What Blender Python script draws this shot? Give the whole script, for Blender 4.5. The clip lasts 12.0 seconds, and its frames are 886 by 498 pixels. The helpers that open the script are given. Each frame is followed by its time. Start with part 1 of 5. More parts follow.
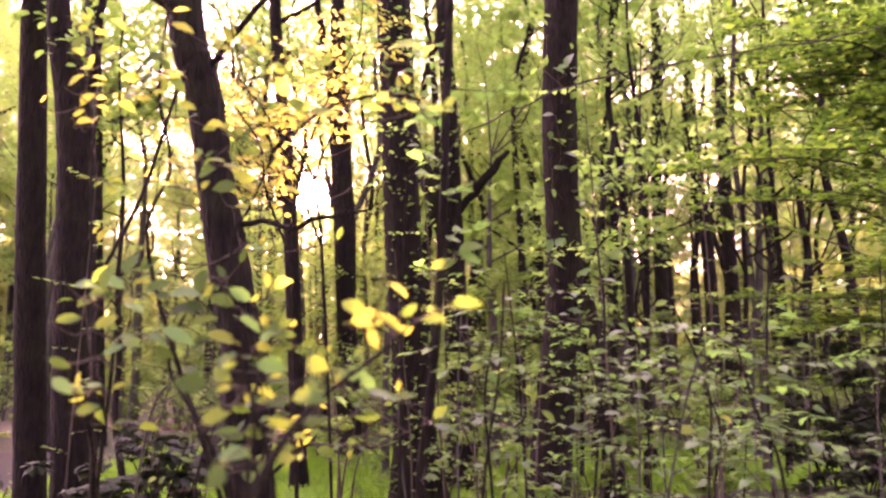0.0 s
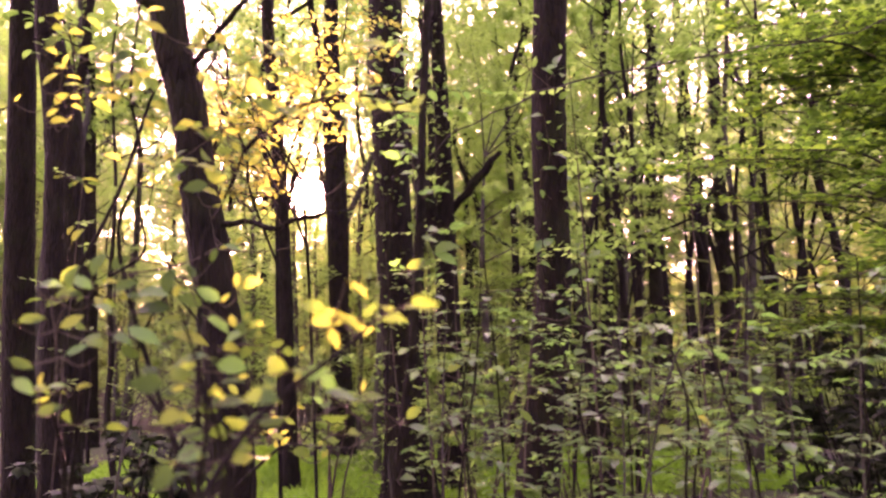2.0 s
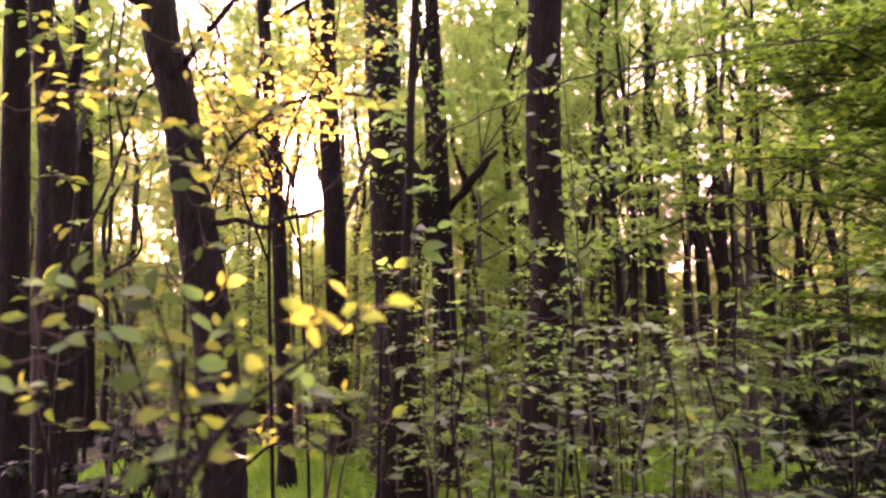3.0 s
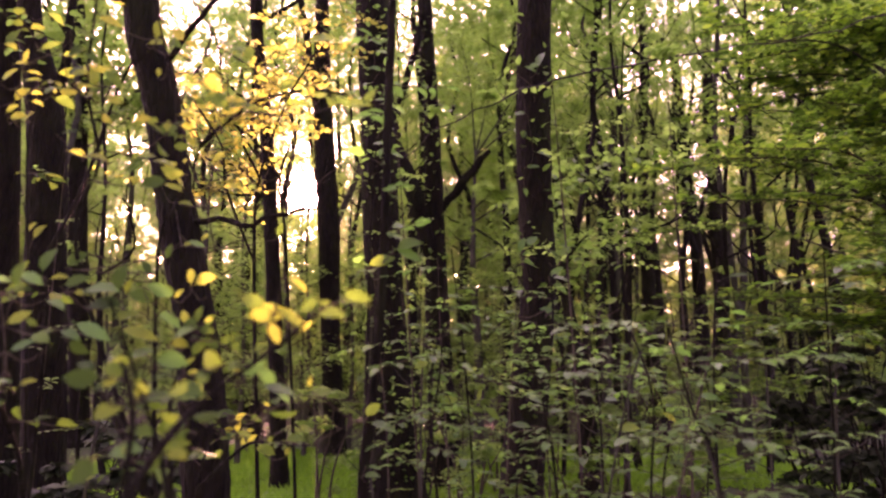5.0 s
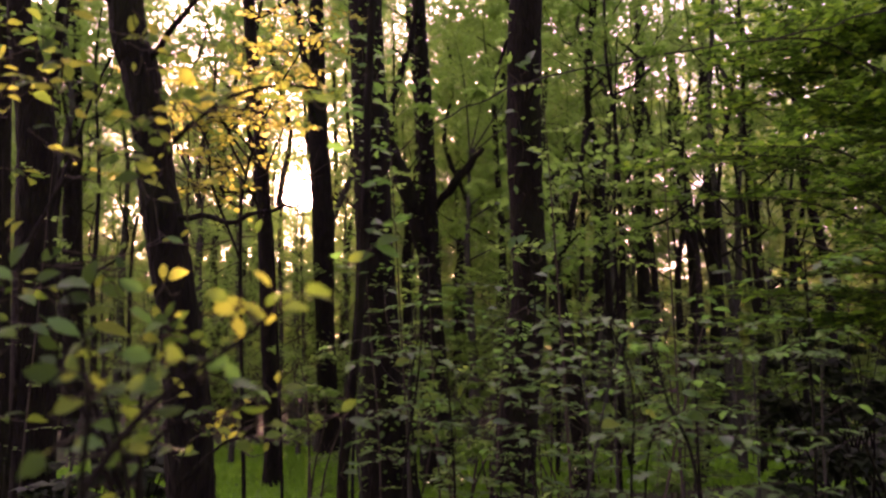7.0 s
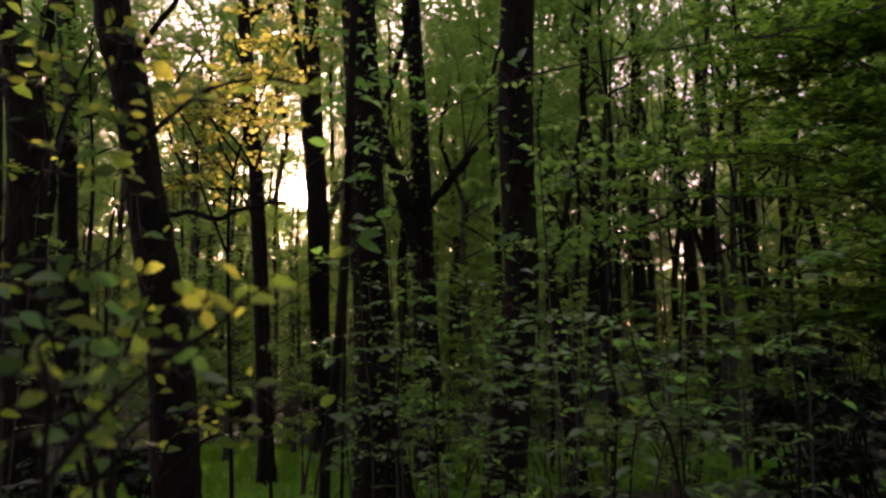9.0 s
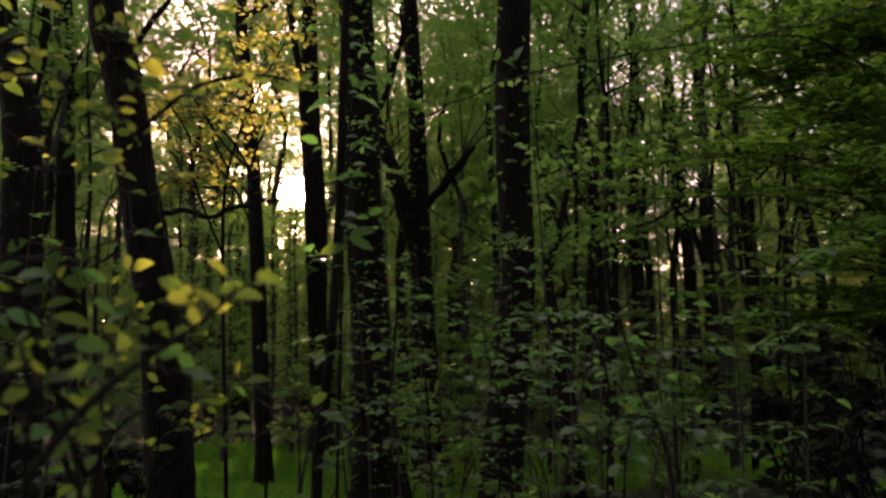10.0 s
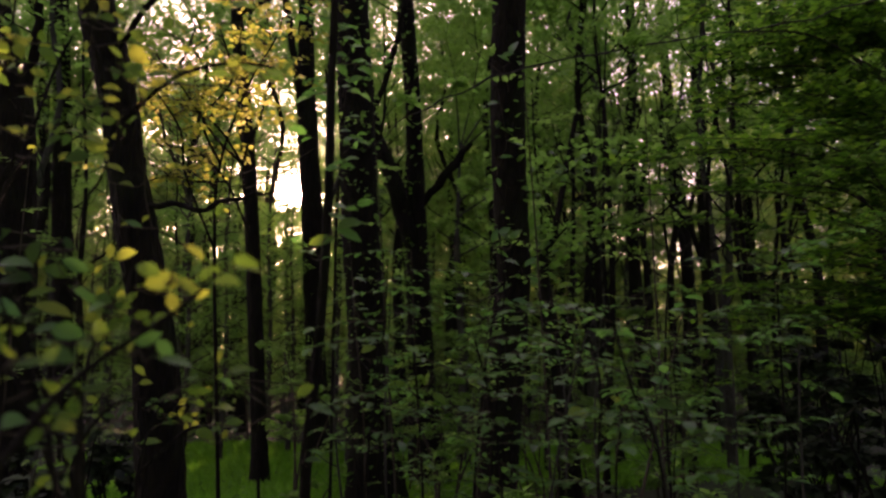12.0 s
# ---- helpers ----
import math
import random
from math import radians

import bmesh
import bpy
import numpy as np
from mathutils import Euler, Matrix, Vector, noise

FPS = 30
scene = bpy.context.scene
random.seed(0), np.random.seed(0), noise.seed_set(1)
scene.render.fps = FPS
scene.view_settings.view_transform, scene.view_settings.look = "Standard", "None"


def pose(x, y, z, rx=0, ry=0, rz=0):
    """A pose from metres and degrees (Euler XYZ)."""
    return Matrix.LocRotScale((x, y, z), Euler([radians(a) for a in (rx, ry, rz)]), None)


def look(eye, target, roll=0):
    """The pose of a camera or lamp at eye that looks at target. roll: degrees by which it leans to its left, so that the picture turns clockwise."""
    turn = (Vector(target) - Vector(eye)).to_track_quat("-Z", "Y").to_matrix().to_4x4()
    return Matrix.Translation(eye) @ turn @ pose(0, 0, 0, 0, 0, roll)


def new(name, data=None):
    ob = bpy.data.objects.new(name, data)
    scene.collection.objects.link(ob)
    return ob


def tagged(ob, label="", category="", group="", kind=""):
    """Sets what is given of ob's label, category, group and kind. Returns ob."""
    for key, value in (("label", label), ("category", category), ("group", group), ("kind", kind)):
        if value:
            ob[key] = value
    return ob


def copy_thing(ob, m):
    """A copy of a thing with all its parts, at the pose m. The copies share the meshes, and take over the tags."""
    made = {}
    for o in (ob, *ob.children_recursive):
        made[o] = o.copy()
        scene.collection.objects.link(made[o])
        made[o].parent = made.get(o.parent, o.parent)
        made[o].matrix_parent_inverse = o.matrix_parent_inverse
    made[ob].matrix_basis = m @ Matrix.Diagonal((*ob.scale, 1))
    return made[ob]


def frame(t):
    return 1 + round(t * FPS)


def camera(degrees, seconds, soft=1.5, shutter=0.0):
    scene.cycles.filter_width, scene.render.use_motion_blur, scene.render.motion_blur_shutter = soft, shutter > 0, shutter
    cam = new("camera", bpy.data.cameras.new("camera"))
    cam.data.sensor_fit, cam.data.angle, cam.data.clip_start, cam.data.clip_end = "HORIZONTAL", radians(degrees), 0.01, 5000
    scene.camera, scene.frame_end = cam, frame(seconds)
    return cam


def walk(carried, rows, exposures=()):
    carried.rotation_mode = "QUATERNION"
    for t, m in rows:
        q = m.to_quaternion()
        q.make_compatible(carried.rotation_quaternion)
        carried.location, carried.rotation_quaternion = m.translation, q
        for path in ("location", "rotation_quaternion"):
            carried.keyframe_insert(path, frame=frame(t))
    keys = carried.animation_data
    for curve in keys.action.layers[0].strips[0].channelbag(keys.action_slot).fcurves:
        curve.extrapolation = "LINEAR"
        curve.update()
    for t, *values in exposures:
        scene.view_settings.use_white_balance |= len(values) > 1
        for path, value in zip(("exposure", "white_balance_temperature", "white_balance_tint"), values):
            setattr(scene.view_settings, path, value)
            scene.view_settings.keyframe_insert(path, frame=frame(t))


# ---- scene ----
# ---- camera and its walk ----
cam = camera(60.0, 12.0, soft=2.5)
cam.data.dof.use_dof = True
cam.data.dof.focus_distance = 6.0
cam.data.dof.aperture_fstop = 1.75
PATH = [
    (0, pose(0.0000, 0.0000, 1.8200, 98.600, 0, 0.000)),
    (0.5, pose(0.0194, 0.0017, 1.8203, 98.631, 0, -0.054)),
    (1, pose(0.0402, 0.0033, 1.8201, 98.723, 0, -0.102)),
    (1.5, pose(0.0619, 0.0048, 1.8195, 98.663, 0, -0.145)),
    (2, pose(0.0842, 0.0062, 1.8186, 98.656, 0, -0.183)),
    (2.5, pose(0.1067, 0.0076, 1.8174, 98.553, 0, -0.217)),
    (3, pose(0.1292, 0.0089, 1.8159, 98.620, 0, -0.250)),
    (5, pose(0.2153, 0.0149, 1.8079, 98.633, 0, -0.365)),
    (5.5, pose(0.2354, 0.0168, 1.8054, 98.661, 0, -0.393)),
    (6, pose(0.2548, 0.0188, 1.8029, 98.633, 0, -0.422)),
    (6.5, pose(0.2735, 0.0211, 1.8001, 98.587, 0, -0.451)),
    (7, pose(0.2914, 0.0237, 1.7972, 98.570, 0, -0.480)),
    (9, pose(0.3553, 0.0379, 1.7829, 98.532, 0, -0.602)),
    (9.5, pose(0.3691, 0.0427, 1.7786, 98.543, 0, -0.632)),
    (10, pose(0.3820, 0.0480, 1.7738, 98.557, 0, -0.662)),
    (10.5, pose(0.3936, 0.0539, 1.7684, 98.555, 0, -0.689)),
    (11, pose(0.4039, 0.0605, 1.7625, 98.549, 0, -0.714)),
    (11.5, pose(0.4126, 0.0679, 1.7558, 98.558, 0, -0.736)),
    (12, pose(0.4194, 0.0760, 1.7485, 98.485, 0, -0.754)),
]
EXPOSURES = [
    (0, 4.42, 7600, 124), (1.5, 4.15, 7600, 124), (2.4, 4.2, 7600, 124), (3.2, 3.9, 7600, 121), (5.0, 3.44, 7600, 116),
    (6.0, 3.04, 7550, 109), (7.2, 2.52, 7450, 97), (8.8, 1.70, 7250, 74), (9.5, 1.54, 7200, 68), (12.0, 1.50, 7200, 65),
]
walk(cam, PATH, EXPOSURES)

# ---- world and sun ----
SUN_WAY = Vector((-0.1753, 0.9805, 0.2187)).normalized()
SUN_UP = math.asin(SUN_WAY.z)
SUN_TURN = math.atan2(SUN_WAY.x, SUN_WAY.y) % (2 * math.pi)

world = bpy.data.worlds.new("world")
scene.world = world
world.use_nodes = True
wn, wl = world.node_tree.nodes, world.node_tree.links
wn.clear()
sky = wn.new("ShaderNodeTexSky")
sky.sky_type, sky.sun_disc = "NISHITA", False
sky.sun_elevation, sky.sun_rotation = SUN_UP, SUN_TURN
sky.air_density, sky.dust_density, sky.ozone_density = 1.0, 3.0, 1.0
sky_bg = wn.new("ShaderNodeBackground")
sky_bg.inputs["Strength"].default_value = 0.118
wl.new(sky.outputs[0], sky_bg.inputs["Color"])
# hazy bright ring of sky round the sun
way = wn.new("ShaderNodeTexCoord")


def ring(power, gain, centre=SUN_WAY):
    """Brightness of the sky that falls off evenly round a centre."""
    dot = wn.new("ShaderNodeVectorMath")
    dot.operation = "DOT_PRODUCT"
    dot.inputs[1].default_value = centre
    wl.new(way.outputs["Generated"], dot.inputs[0])
    clip = wn.new("ShaderNodeMath")
    clip.operation = "MAXIMUM"
    clip.inputs[1].default_value = 0.0
    wl.new(dot.outputs["Value"], clip.inputs[0])
    p = wn.new("ShaderNodeMath")
    p.operation = "POWER"
    p.inputs[1].default_value = power
    wl.new(clip.outputs[0], p.inputs[0])
    g = wn.new("ShaderNodeMath")
    g.operation = "MULTIPLY"
    g.inputs[1].default_value = gain
    wl.new(p.outputs[0], g.inputs[0])
    return g


halo = wn.new("ShaderNodeMath")
halo.operation = "ADD"
wl.new(ring(11000.0, 170.0).outputs[0], halo.inputs[0])
wl.new(ring(220.0, 2.5).outputs[0], halo.inputs[1])
# and an added wide pale glow, above and left of the sun, to light shaded leaves
wide_bg = wn.new("ShaderNodeBackground")
wide_bg.inputs["Color"].default_value = (0.94, 0.95, 0.89, 1)
wl.new(ring(3.0, 0.54, Vector((-0.42, 0.62, 0.66)).normalized()).outputs[0], wide_bg.inputs["Strength"])
halo_bg = wn.new("ShaderNodeBackground")
halo_bg.inputs["Color"].default_value = (1.0, 0.74, 0.42, 1)
wl.new(halo.outputs[0], halo_bg.inputs["Strength"])
both = wn.new("ShaderNodeAddShader")
wl.new(sky_bg.outputs[0], both.inputs[0])
wl.new(halo_bg.outputs[0], both.inputs[1])
all_sky = wn.new("ShaderNodeAddShader")
wl.new(both.outputs[0], all_sky.inputs[0])
wl.new(wide_bg.outputs[0], all_sky.inputs[1])
wout = wn.new("ShaderNodeOutputWorld")
wl.new(all_sky.outputs[0], wout.inputs["Surface"])

sun = new("sun", bpy.data.lights.new("sun", "SUN"))
sun.data.energy, sun.data.angle, sun.data.color = 5.0, radians(0.6), (1.0, 0.79, 0.48)
sun.matrix_world = look(SUN_WAY * 60, (0, 0, 0))


# ---- materials ----
def material(name):
    m = bpy.data.materials.new(name)
    m.use_nodes = True
    n = m.node_tree.nodes
    n.clear()
    return m, n, m.node_tree.links


def ramp(n, stops):
    r = n.new("ShaderNodeValToRGB")
    e = r.color_ramp.elements
    while len(e) < len(stops):
        e.new(0.5)
    for el, (p, c) in zip(e, stops):
        el.position, el.color = p, (*c, 1)
    return r


def leaf_material(name, stops, through_colour, share, singly=False, gloss=0.42, thin=None, shine=0.45):
    """Thin green leaf: light passes through it, veins and patches vary it."""
    m, n, l = material(name)
    src = n.new("ShaderNodeObjectInfo") if singly else n.new("ShaderNodeNewGeometry")
    rnd = src.outputs["Random"] if singly else src.outputs["Random Per Island"]
    coord = n.new("ShaderNodeTexCoord")
    spots = n.new("ShaderNodeTexNoise")
    spots.inputs["Scale"].default_value = 60.0 if not singly else 9.0
    l.new(coord.outputs["Object"], spots.inputs["Vector"])
    mix = n.new("ShaderNodeMath")
    mix.operation = "MULTIPLY_ADD"
    mix.inputs[1].default_value = 0.25
    l.new(spots.outputs["Fac"], mix.inputs[0])
    sub = n.new("ShaderNodeMath")
    sub.operation = "MULTIPLY_ADD"
    sub.inputs[1].default_value, sub.inputs[2].default_value = 0.9, -0.07
    l.new(rnd, sub.inputs[0])
    l.new(sub.outputs[0], mix.inputs[2])
    r = ramp(n, stops)
    l.new(mix.outputs[0], r.inputs[0])
    p = n.new("ShaderNodeBsdfPrincipled")
    p.inputs["Roughness"].default_value = gloss
    p.inputs["Specular IOR Level"].default_value = shine
    l.new(r.outputs[0], p.inputs["Base Color"])
    bump = n.new("ShaderNodeBump")
    bump.inputs["Strength"].default_value = 0.25
    bump.inputs["Distance"].default_value = 0.004
    l.new(spots.outputs["Fac"], bump.inputs["Height"])
    l.new(bump.outputs[0], p.inputs["Normal"])
    tint = n.new("ShaderNodeMix")
    tint.data_type, tint.blend_type = "RGBA", "MIX"
    tint.inputs["Factor"].default_value = 0.7
    l.new(r.outputs[0], tint.inputs["A"])
    tint.inputs["B"].default_value = (*through_colour, 1)
    if thin:
        # young leaves pass more, yellower light; sunny and gold ramps also hold painted sunlight
        age = ramp(n, thin)
        l.new(rnd, age.inputs[0])
        l.new(age.outputs[0], tint.inputs["B"])
    t = n.new("ShaderNodeBsdfTranslucent")
    l.new(tint.outputs["Result"], t.inputs["Color"])
    s = n.new("ShaderNodeMixShader")
    s.inputs[0].default_value = share
    l.new(p.outputs[0], s.inputs[1])
    l.new(t.outputs[0], s.inputs[2])
    o = n.new("ShaderNodeOutputMaterial")
    l.new(s.outputs[0], o.inputs["Surface"])
    return m


GREENS = [(0.0, (0.008, 0.040, 0.013)), (0.4, (0.025, 0.115, 0.026)), (0.75, (0.058, 0.20, 0.038)), (1.0, (0.14, 0.30, 0.06))]
leaf_near = leaf_material("leaf_near", GREENS, (0.21, 0.43, 0.045), 0.55, singly=True, gloss=0.55, shine=0.25,
                          thin=[(0.0, (0.08, 0.20, 0.02)), (0.5, (0.20, 0.38, 0.03)), (0.75, (0.32, 0.47, 0.035)), (0.97, (0.50, 0.58, 0.05))])
# lit copy of leaf_near: sunlight put into a yellower pass-through colour
leaf_sunny = leaf_material("leaf_sunny", GREENS, (0.3, 0.5, 0.05), 0.55, singly=True, gloss=0.5, shine=0.3,
                           thin=[(0.0, (0.10, 0.26, 0.04)), (0.4, (0.28, 0.46, 0.05)), (0.7, (0.56, 0.62, 0.06)), (1.0, (0.80, 0.74, 0.08))])
# yellow of young leaves, with sunlight shining through them added into the colour
leaf_young_sunlit = leaf_material("leaf_young_sunlit", [(0.0, (0.11, 0.20, 0.02)), (0.5, (0.20, 0.30, 0.03)), (1.0, (0.34, 0.40, 0.04))], (0.54, 0.70, 0.08), 0.6, singly=True, gloss=0.5, shine=0.3)
leaf_shade = leaf_material("leaf_shade", GREENS, (0.19, 0.62, 0.09), 0.5, singly=True, gloss=0.33, shine=0.56)
leaf_cloud = leaf_material("leaf_cloud", GREENS, (0.30, 0.66, 0.10), 0.64, gloss=0.32, shine=0.6)
# gold tones: part of the low sun's light is put into these leaf colours
GOLD = [(0.0, (0.15, 0.16, 0.02)), (0.6, (0.26, 0.24, 0.03)), (1.0, (0.38, 0.32, 0.05))]
GOLD_THIN = [(0.0, (0.26, 0.40, 0.05)), (0.45, (0.48, 0.58, 0.08)), (0.75, (0.70, 0.76, 0.12)), (1.0, (0.90, 0.92, 0.28))]
leaf_gold = leaf_material("leaf_gold", GOLD, (0.62, 0.62, 0.05), 0.72, singly=True, thin=GOLD_THIN)
leaf_gold_small = leaf_material("leaf_gold_small", GOLD, (0.62, 0.62, 0.05), 0.72, thin=GOLD_THIN)
TIER = [(0.0, (0.006, 0.026, 0.006)), (0.4, (0.026, 0.100, 0.014)), (0.75, (0.075, 0.22, 0.022)), (1.0, (0.16, 0.33, 0.03))]
leaf_tier = leaf_material("leaf_tier", TIER, (0.25, 0.6, 0.03), 0.62, gloss=0.36,
                          thin=[(0.0, (0.03, 0.12, 0.014)), (0.5, (0.11, 0.34, 0.028)), (0.85, (0.24, 0.58, 0.035)), (1.0, (0.38, 0.68, 0.05))])
leaf_mid = leaf_material("leaf_mid", [(0.0, (0.024, 0.075, 0.022)), (0.5, (0.07, 0.19, 0.045)), (1.0, (0.19, 0.36, 0.08))], (0.37, 0.72, 0.12), 0.62, gloss=0.36, shine=0.5)
# paler and greyer than the nearer leaves: distance haze put into the colour
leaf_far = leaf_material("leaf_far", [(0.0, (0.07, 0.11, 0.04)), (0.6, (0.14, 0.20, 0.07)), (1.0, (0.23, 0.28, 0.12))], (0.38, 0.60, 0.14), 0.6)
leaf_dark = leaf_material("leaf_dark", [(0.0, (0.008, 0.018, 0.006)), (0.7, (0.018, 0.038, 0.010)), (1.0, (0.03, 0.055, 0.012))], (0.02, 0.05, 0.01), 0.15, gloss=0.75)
grass_mat = leaf_material("grass", [(0.0, (0.04, 0.15, 0.012)), (0.6, (0.09, 0.30, 0.02)), (1.0, (0.15, 0.36, 0.03))], (0.24, 0.72, 0.04), 0.55)


def bark_material(name, dark, light, moss, moss_amount):
    m, n, l = material(name)
    coord = n.new("ShaderNodeTexCoord")
    squash = n.new("ShaderNodeMapping")
    squash.inputs["Scale"].default_value = (1, 1, 0.22)
    l.new(coord.outputs["Object"], squash.inputs["Vector"])
    ridges = n.new("ShaderNodeTexVoronoi")
    ridges.inputs["Scale"].default_value = 26.0
    ridges.feature = "DISTANCE_TO_EDGE"
    l.new(squash.outputs[0], ridges.inputs["Vector"])
    grain = n.new("ShaderNodeTexNoise")
    grain.inputs["Scale"].default_value, grain.inputs["Detail"].default_value = 22.0, 8.0
    l.new(squash.outputs[0], grain.inputs["Vector"])
    r = ramp(n, [(0.3, dark), (0.7, light)])
    l.new(grain.outputs["Fac"], r.inputs[0])
    patch = n.new("ShaderNodeTexNoise")
    patch.inputs["Scale"].default_value, patch.inputs["Detail"].default_value = 2.3, 5.0
    l.new(coord.outputs["Object"], patch.inputs["Vector"])
    pr = ramp(n, [(0.5, (0, 0, 0)), (0.68, (moss_amount,) * 3)])
    l.new(patch.outputs["Fac"], pr.inputs[0])
    mix = n.new("ShaderNodeMix")
    mix.data_type = "RGBA"
    l.new(pr.outputs[0], mix.inputs["Factor"])
    l.new(r.outputs[0], mix.inputs["A"])
    mix.inputs["B"].default_value = (*moss, 1)
    h = n.new("ShaderNodeMath")
    h.operation = "MULTIPLY_ADD"
    h.inputs[1].default_value = 2.5
    l.new(ridges.outputs["Distance"], h.inputs[0])
    l.new(grain.outputs["Fac"], h.inputs[2])
    bump = n.new("ShaderNodeBump")
    bump.inputs["Strength"].default_value, bump.inputs["Distance"].default_value = 0.9, 0.02
    l.new(h.outputs[0], bump.inputs["Height"])
    p = n.new("ShaderNodeBsdfPrincipled")
    p.inputs["Roughness"].default_value = 0.9
    p.inputs["Specular IOR Level"].default_value = 0.2
    l.new(mix.outputs["Result"], p.inputs["Base Color"])
    l.new(bump.outputs[0], p.inputs["Normal"])
    o = n.new("ShaderNodeOutputMaterial")
    l.new(p.outputs[0], o.inputs["Surface"])
    return m


# darker than real bark: the backlit trunks' shade is put into the base colour
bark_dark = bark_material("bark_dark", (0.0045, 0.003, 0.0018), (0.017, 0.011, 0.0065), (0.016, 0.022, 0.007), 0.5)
bark_grey = bark_material("bark_grey", (0.03, 0.027, 0.021), (0.09, 0.083, 0.065), (0.045, 0.06, 0.022), 0.6)
bark_pole = bark_material("bark_pole", (0.022, 0.021, 0.015), (0.075, 0.073, 0.052), (0.045, 0.065, 0.022), 0.7)
bark_twig = bark_material("bark_twig", (0.04, 0.03, 0.02), (0.11, 0.085, 0.06), (0.06, 0.07, 0.03), 0.3)


def ground_material():
    m, n, l = material("forest_floor")
    coord = n.new("ShaderNodeTexCoord")
    big = n.new("ShaderNodeTexNoise")
    big.inputs["Scale"].default_value, big.inputs["Detail"].default_value = 0.35, 4.0
    fine = n.new("ShaderNodeTexNoise")
    fine.inputs["Scale"].default_value, fine.inputs["Detail"].default_value = 14.0, 8.0
    for t in (big, fine):
        l.new(coord.outputs["Object"], t.inputs["Vector"])
    litter = ramp(n, [(0.3, (0.016, 0.012, 0.008)), (0.55, (0.042, 0.028, 0.016)), (0.75, (0.08, 0.052, 0.028))])
    moss = ramp(n, [(0.3, (0.015, 0.03, 0.007)), (0.7, (0.045, 0.075, 0.014))])
    l.new(fine.outputs["Fac"], litter.inputs[0])
    l.new(fine.outputs["Fac"], moss.inputs[0])
    where = ramp(n, [(0.42, (0, 0, 0)), (0.56, (1, 1, 1))])
    l.new(big.outputs["Fac"], where.inputs[0])
    mix = n.new("ShaderNodeMix")
    mix.data_type = "RGBA"
    l.new(where.outputs[0], mix.inputs["Factor"])
    l.new(litter.outputs[0], mix.inputs["A"])
    l.new(moss.outputs[0], mix.inputs["B"])
    bump = n.new("ShaderNodeBump")
    bump.inputs["Strength"].default_value, bump.inputs["Distance"].default_value = 0.8, 0.05
    l.new(fine.outputs["Fac"], bump.inputs["Height"])
    p = n.new("ShaderNodeBsdfPrincipled")
    p.inputs["Roughness"].default_value = 0.95
    l.new(mix.outputs["Result"], p.inputs["Base Color"])
    l.new(bump.outputs[0], p.inputs["Normal"])
    o = n.new("ShaderNodeOutputMaterial")
    l.new(p.outputs[0], o.inputs["Surface"])
    return m


floor_mat = ground_material()

# ---- mesh helpers ----
rng = np.random.default_rng(11)


def mesh_of(name, verts, tris, mat, smooth=True):
    verts, tris = np.asarray(verts, dtype=np.float32), np.asarray(tris, dtype=np.int32)
    me = bpy.data.meshes.new(name)
    k = tris.shape[1]
    me.vertices.add(len(verts))
    me.vertices.foreach_set("co", verts.ravel())
    me.loops.add(tris.size)
    me.loops.foreach_set("vertex_index", tris.ravel())
    me.polygons.add(len(tris))
    me.polygons.foreach_set("loop_start", np.arange(0, tris.size, k, dtype=np.int32))
    me.polygons.foreach_set("use_smooth", np.full(len(tris), smooth))
    me.update(calc_edges=True)
    me.validate()
    me.materials.append(mat)
    return me


def part(name, me, parent, label="", kind=""):
    ob = new(name, me)
    ob.parent = parent
    return tagged(ob, label, kind=kind)


def thing(name, base, label, category, group="", kind=""):
    ob = new(name)
    ob.empty_display_size = 0.1
    ob.location = base
    return tagged(ob, label, category, group, kind)


def smooth_line(points, radii, step=5):
    """A rounded line through the points, with its radii."""
    p, r = np.array(points, float), np.array(radii, float)
    ext = np.vstack([2 * p[0] - p[1], p, 2 * p[-1] - p[-2]])
    out, rad = [], []
    for i in range(len(p) - 1):
        a, b, c, d = ext[i:i + 4]
        for s in np.linspace(0, 1, step, endpoint=False):
            out.append(0.5 * (2 * b + (c - a) * s + (2 * a - 5 * b + 4 * c - d) * s * s + (3 * b - a - 3 * c + d) * s ** 3))
            rad.append(r[i] + (r[i + 1] - r[i]) * s)
    out.append(p[-1]), rad.append(r[-1])
    return np.array(out), np.array(rad)


def tube(points, radii, sides=8, rough=0.0, step=5, start=0):
    """Vertices and quads of a tapering round stem with an uneven skin."""
    line, rad = smooth_line(points, radii, step)
    way = np.gradient(line, axis=0)
    way /= np.linalg.norm(way, axis=1)[:, None] + 1e-9
    ref = np.where(np.abs(way[:, 2:3]) > 0.9, np.array([[1.0, 0, 0]]), np.array([[0, 0, 1.0]]))
    u = np.cross(way, ref)
    u /= np.linalg.norm(u, axis=1)[:, None]
    v = np.cross(way, u)
    ang = np.linspace(0, 2 * np.pi, sides, endpoint=False)
    k = len(line)
    skin = 1 + rough * (0.6 * np.sin(3 * ang[None] + np.linspace(0, 5, k)[:, None]) + 0.7 * rng.standard_normal((k, sides)))
    ringv = line[:, None] + (rad[:, None] * skin)[..., None] * (np.cos(ang)[None, :, None] * u[:, None] + np.sin(ang)[None, :, None] * v[:, None])
    verts = ringv.reshape(-1, 3)
    i, j = np.meshgrid(np.arange(k - 1), np.arange(sides), indexing="ij")
    a, b = i * sides + j, i * sides + (j + 1) % sides
    quads = np.stack([a, b, b + sides, a + sides], -1).reshape(-1, 4)
    return verts, quads + start, line, rad


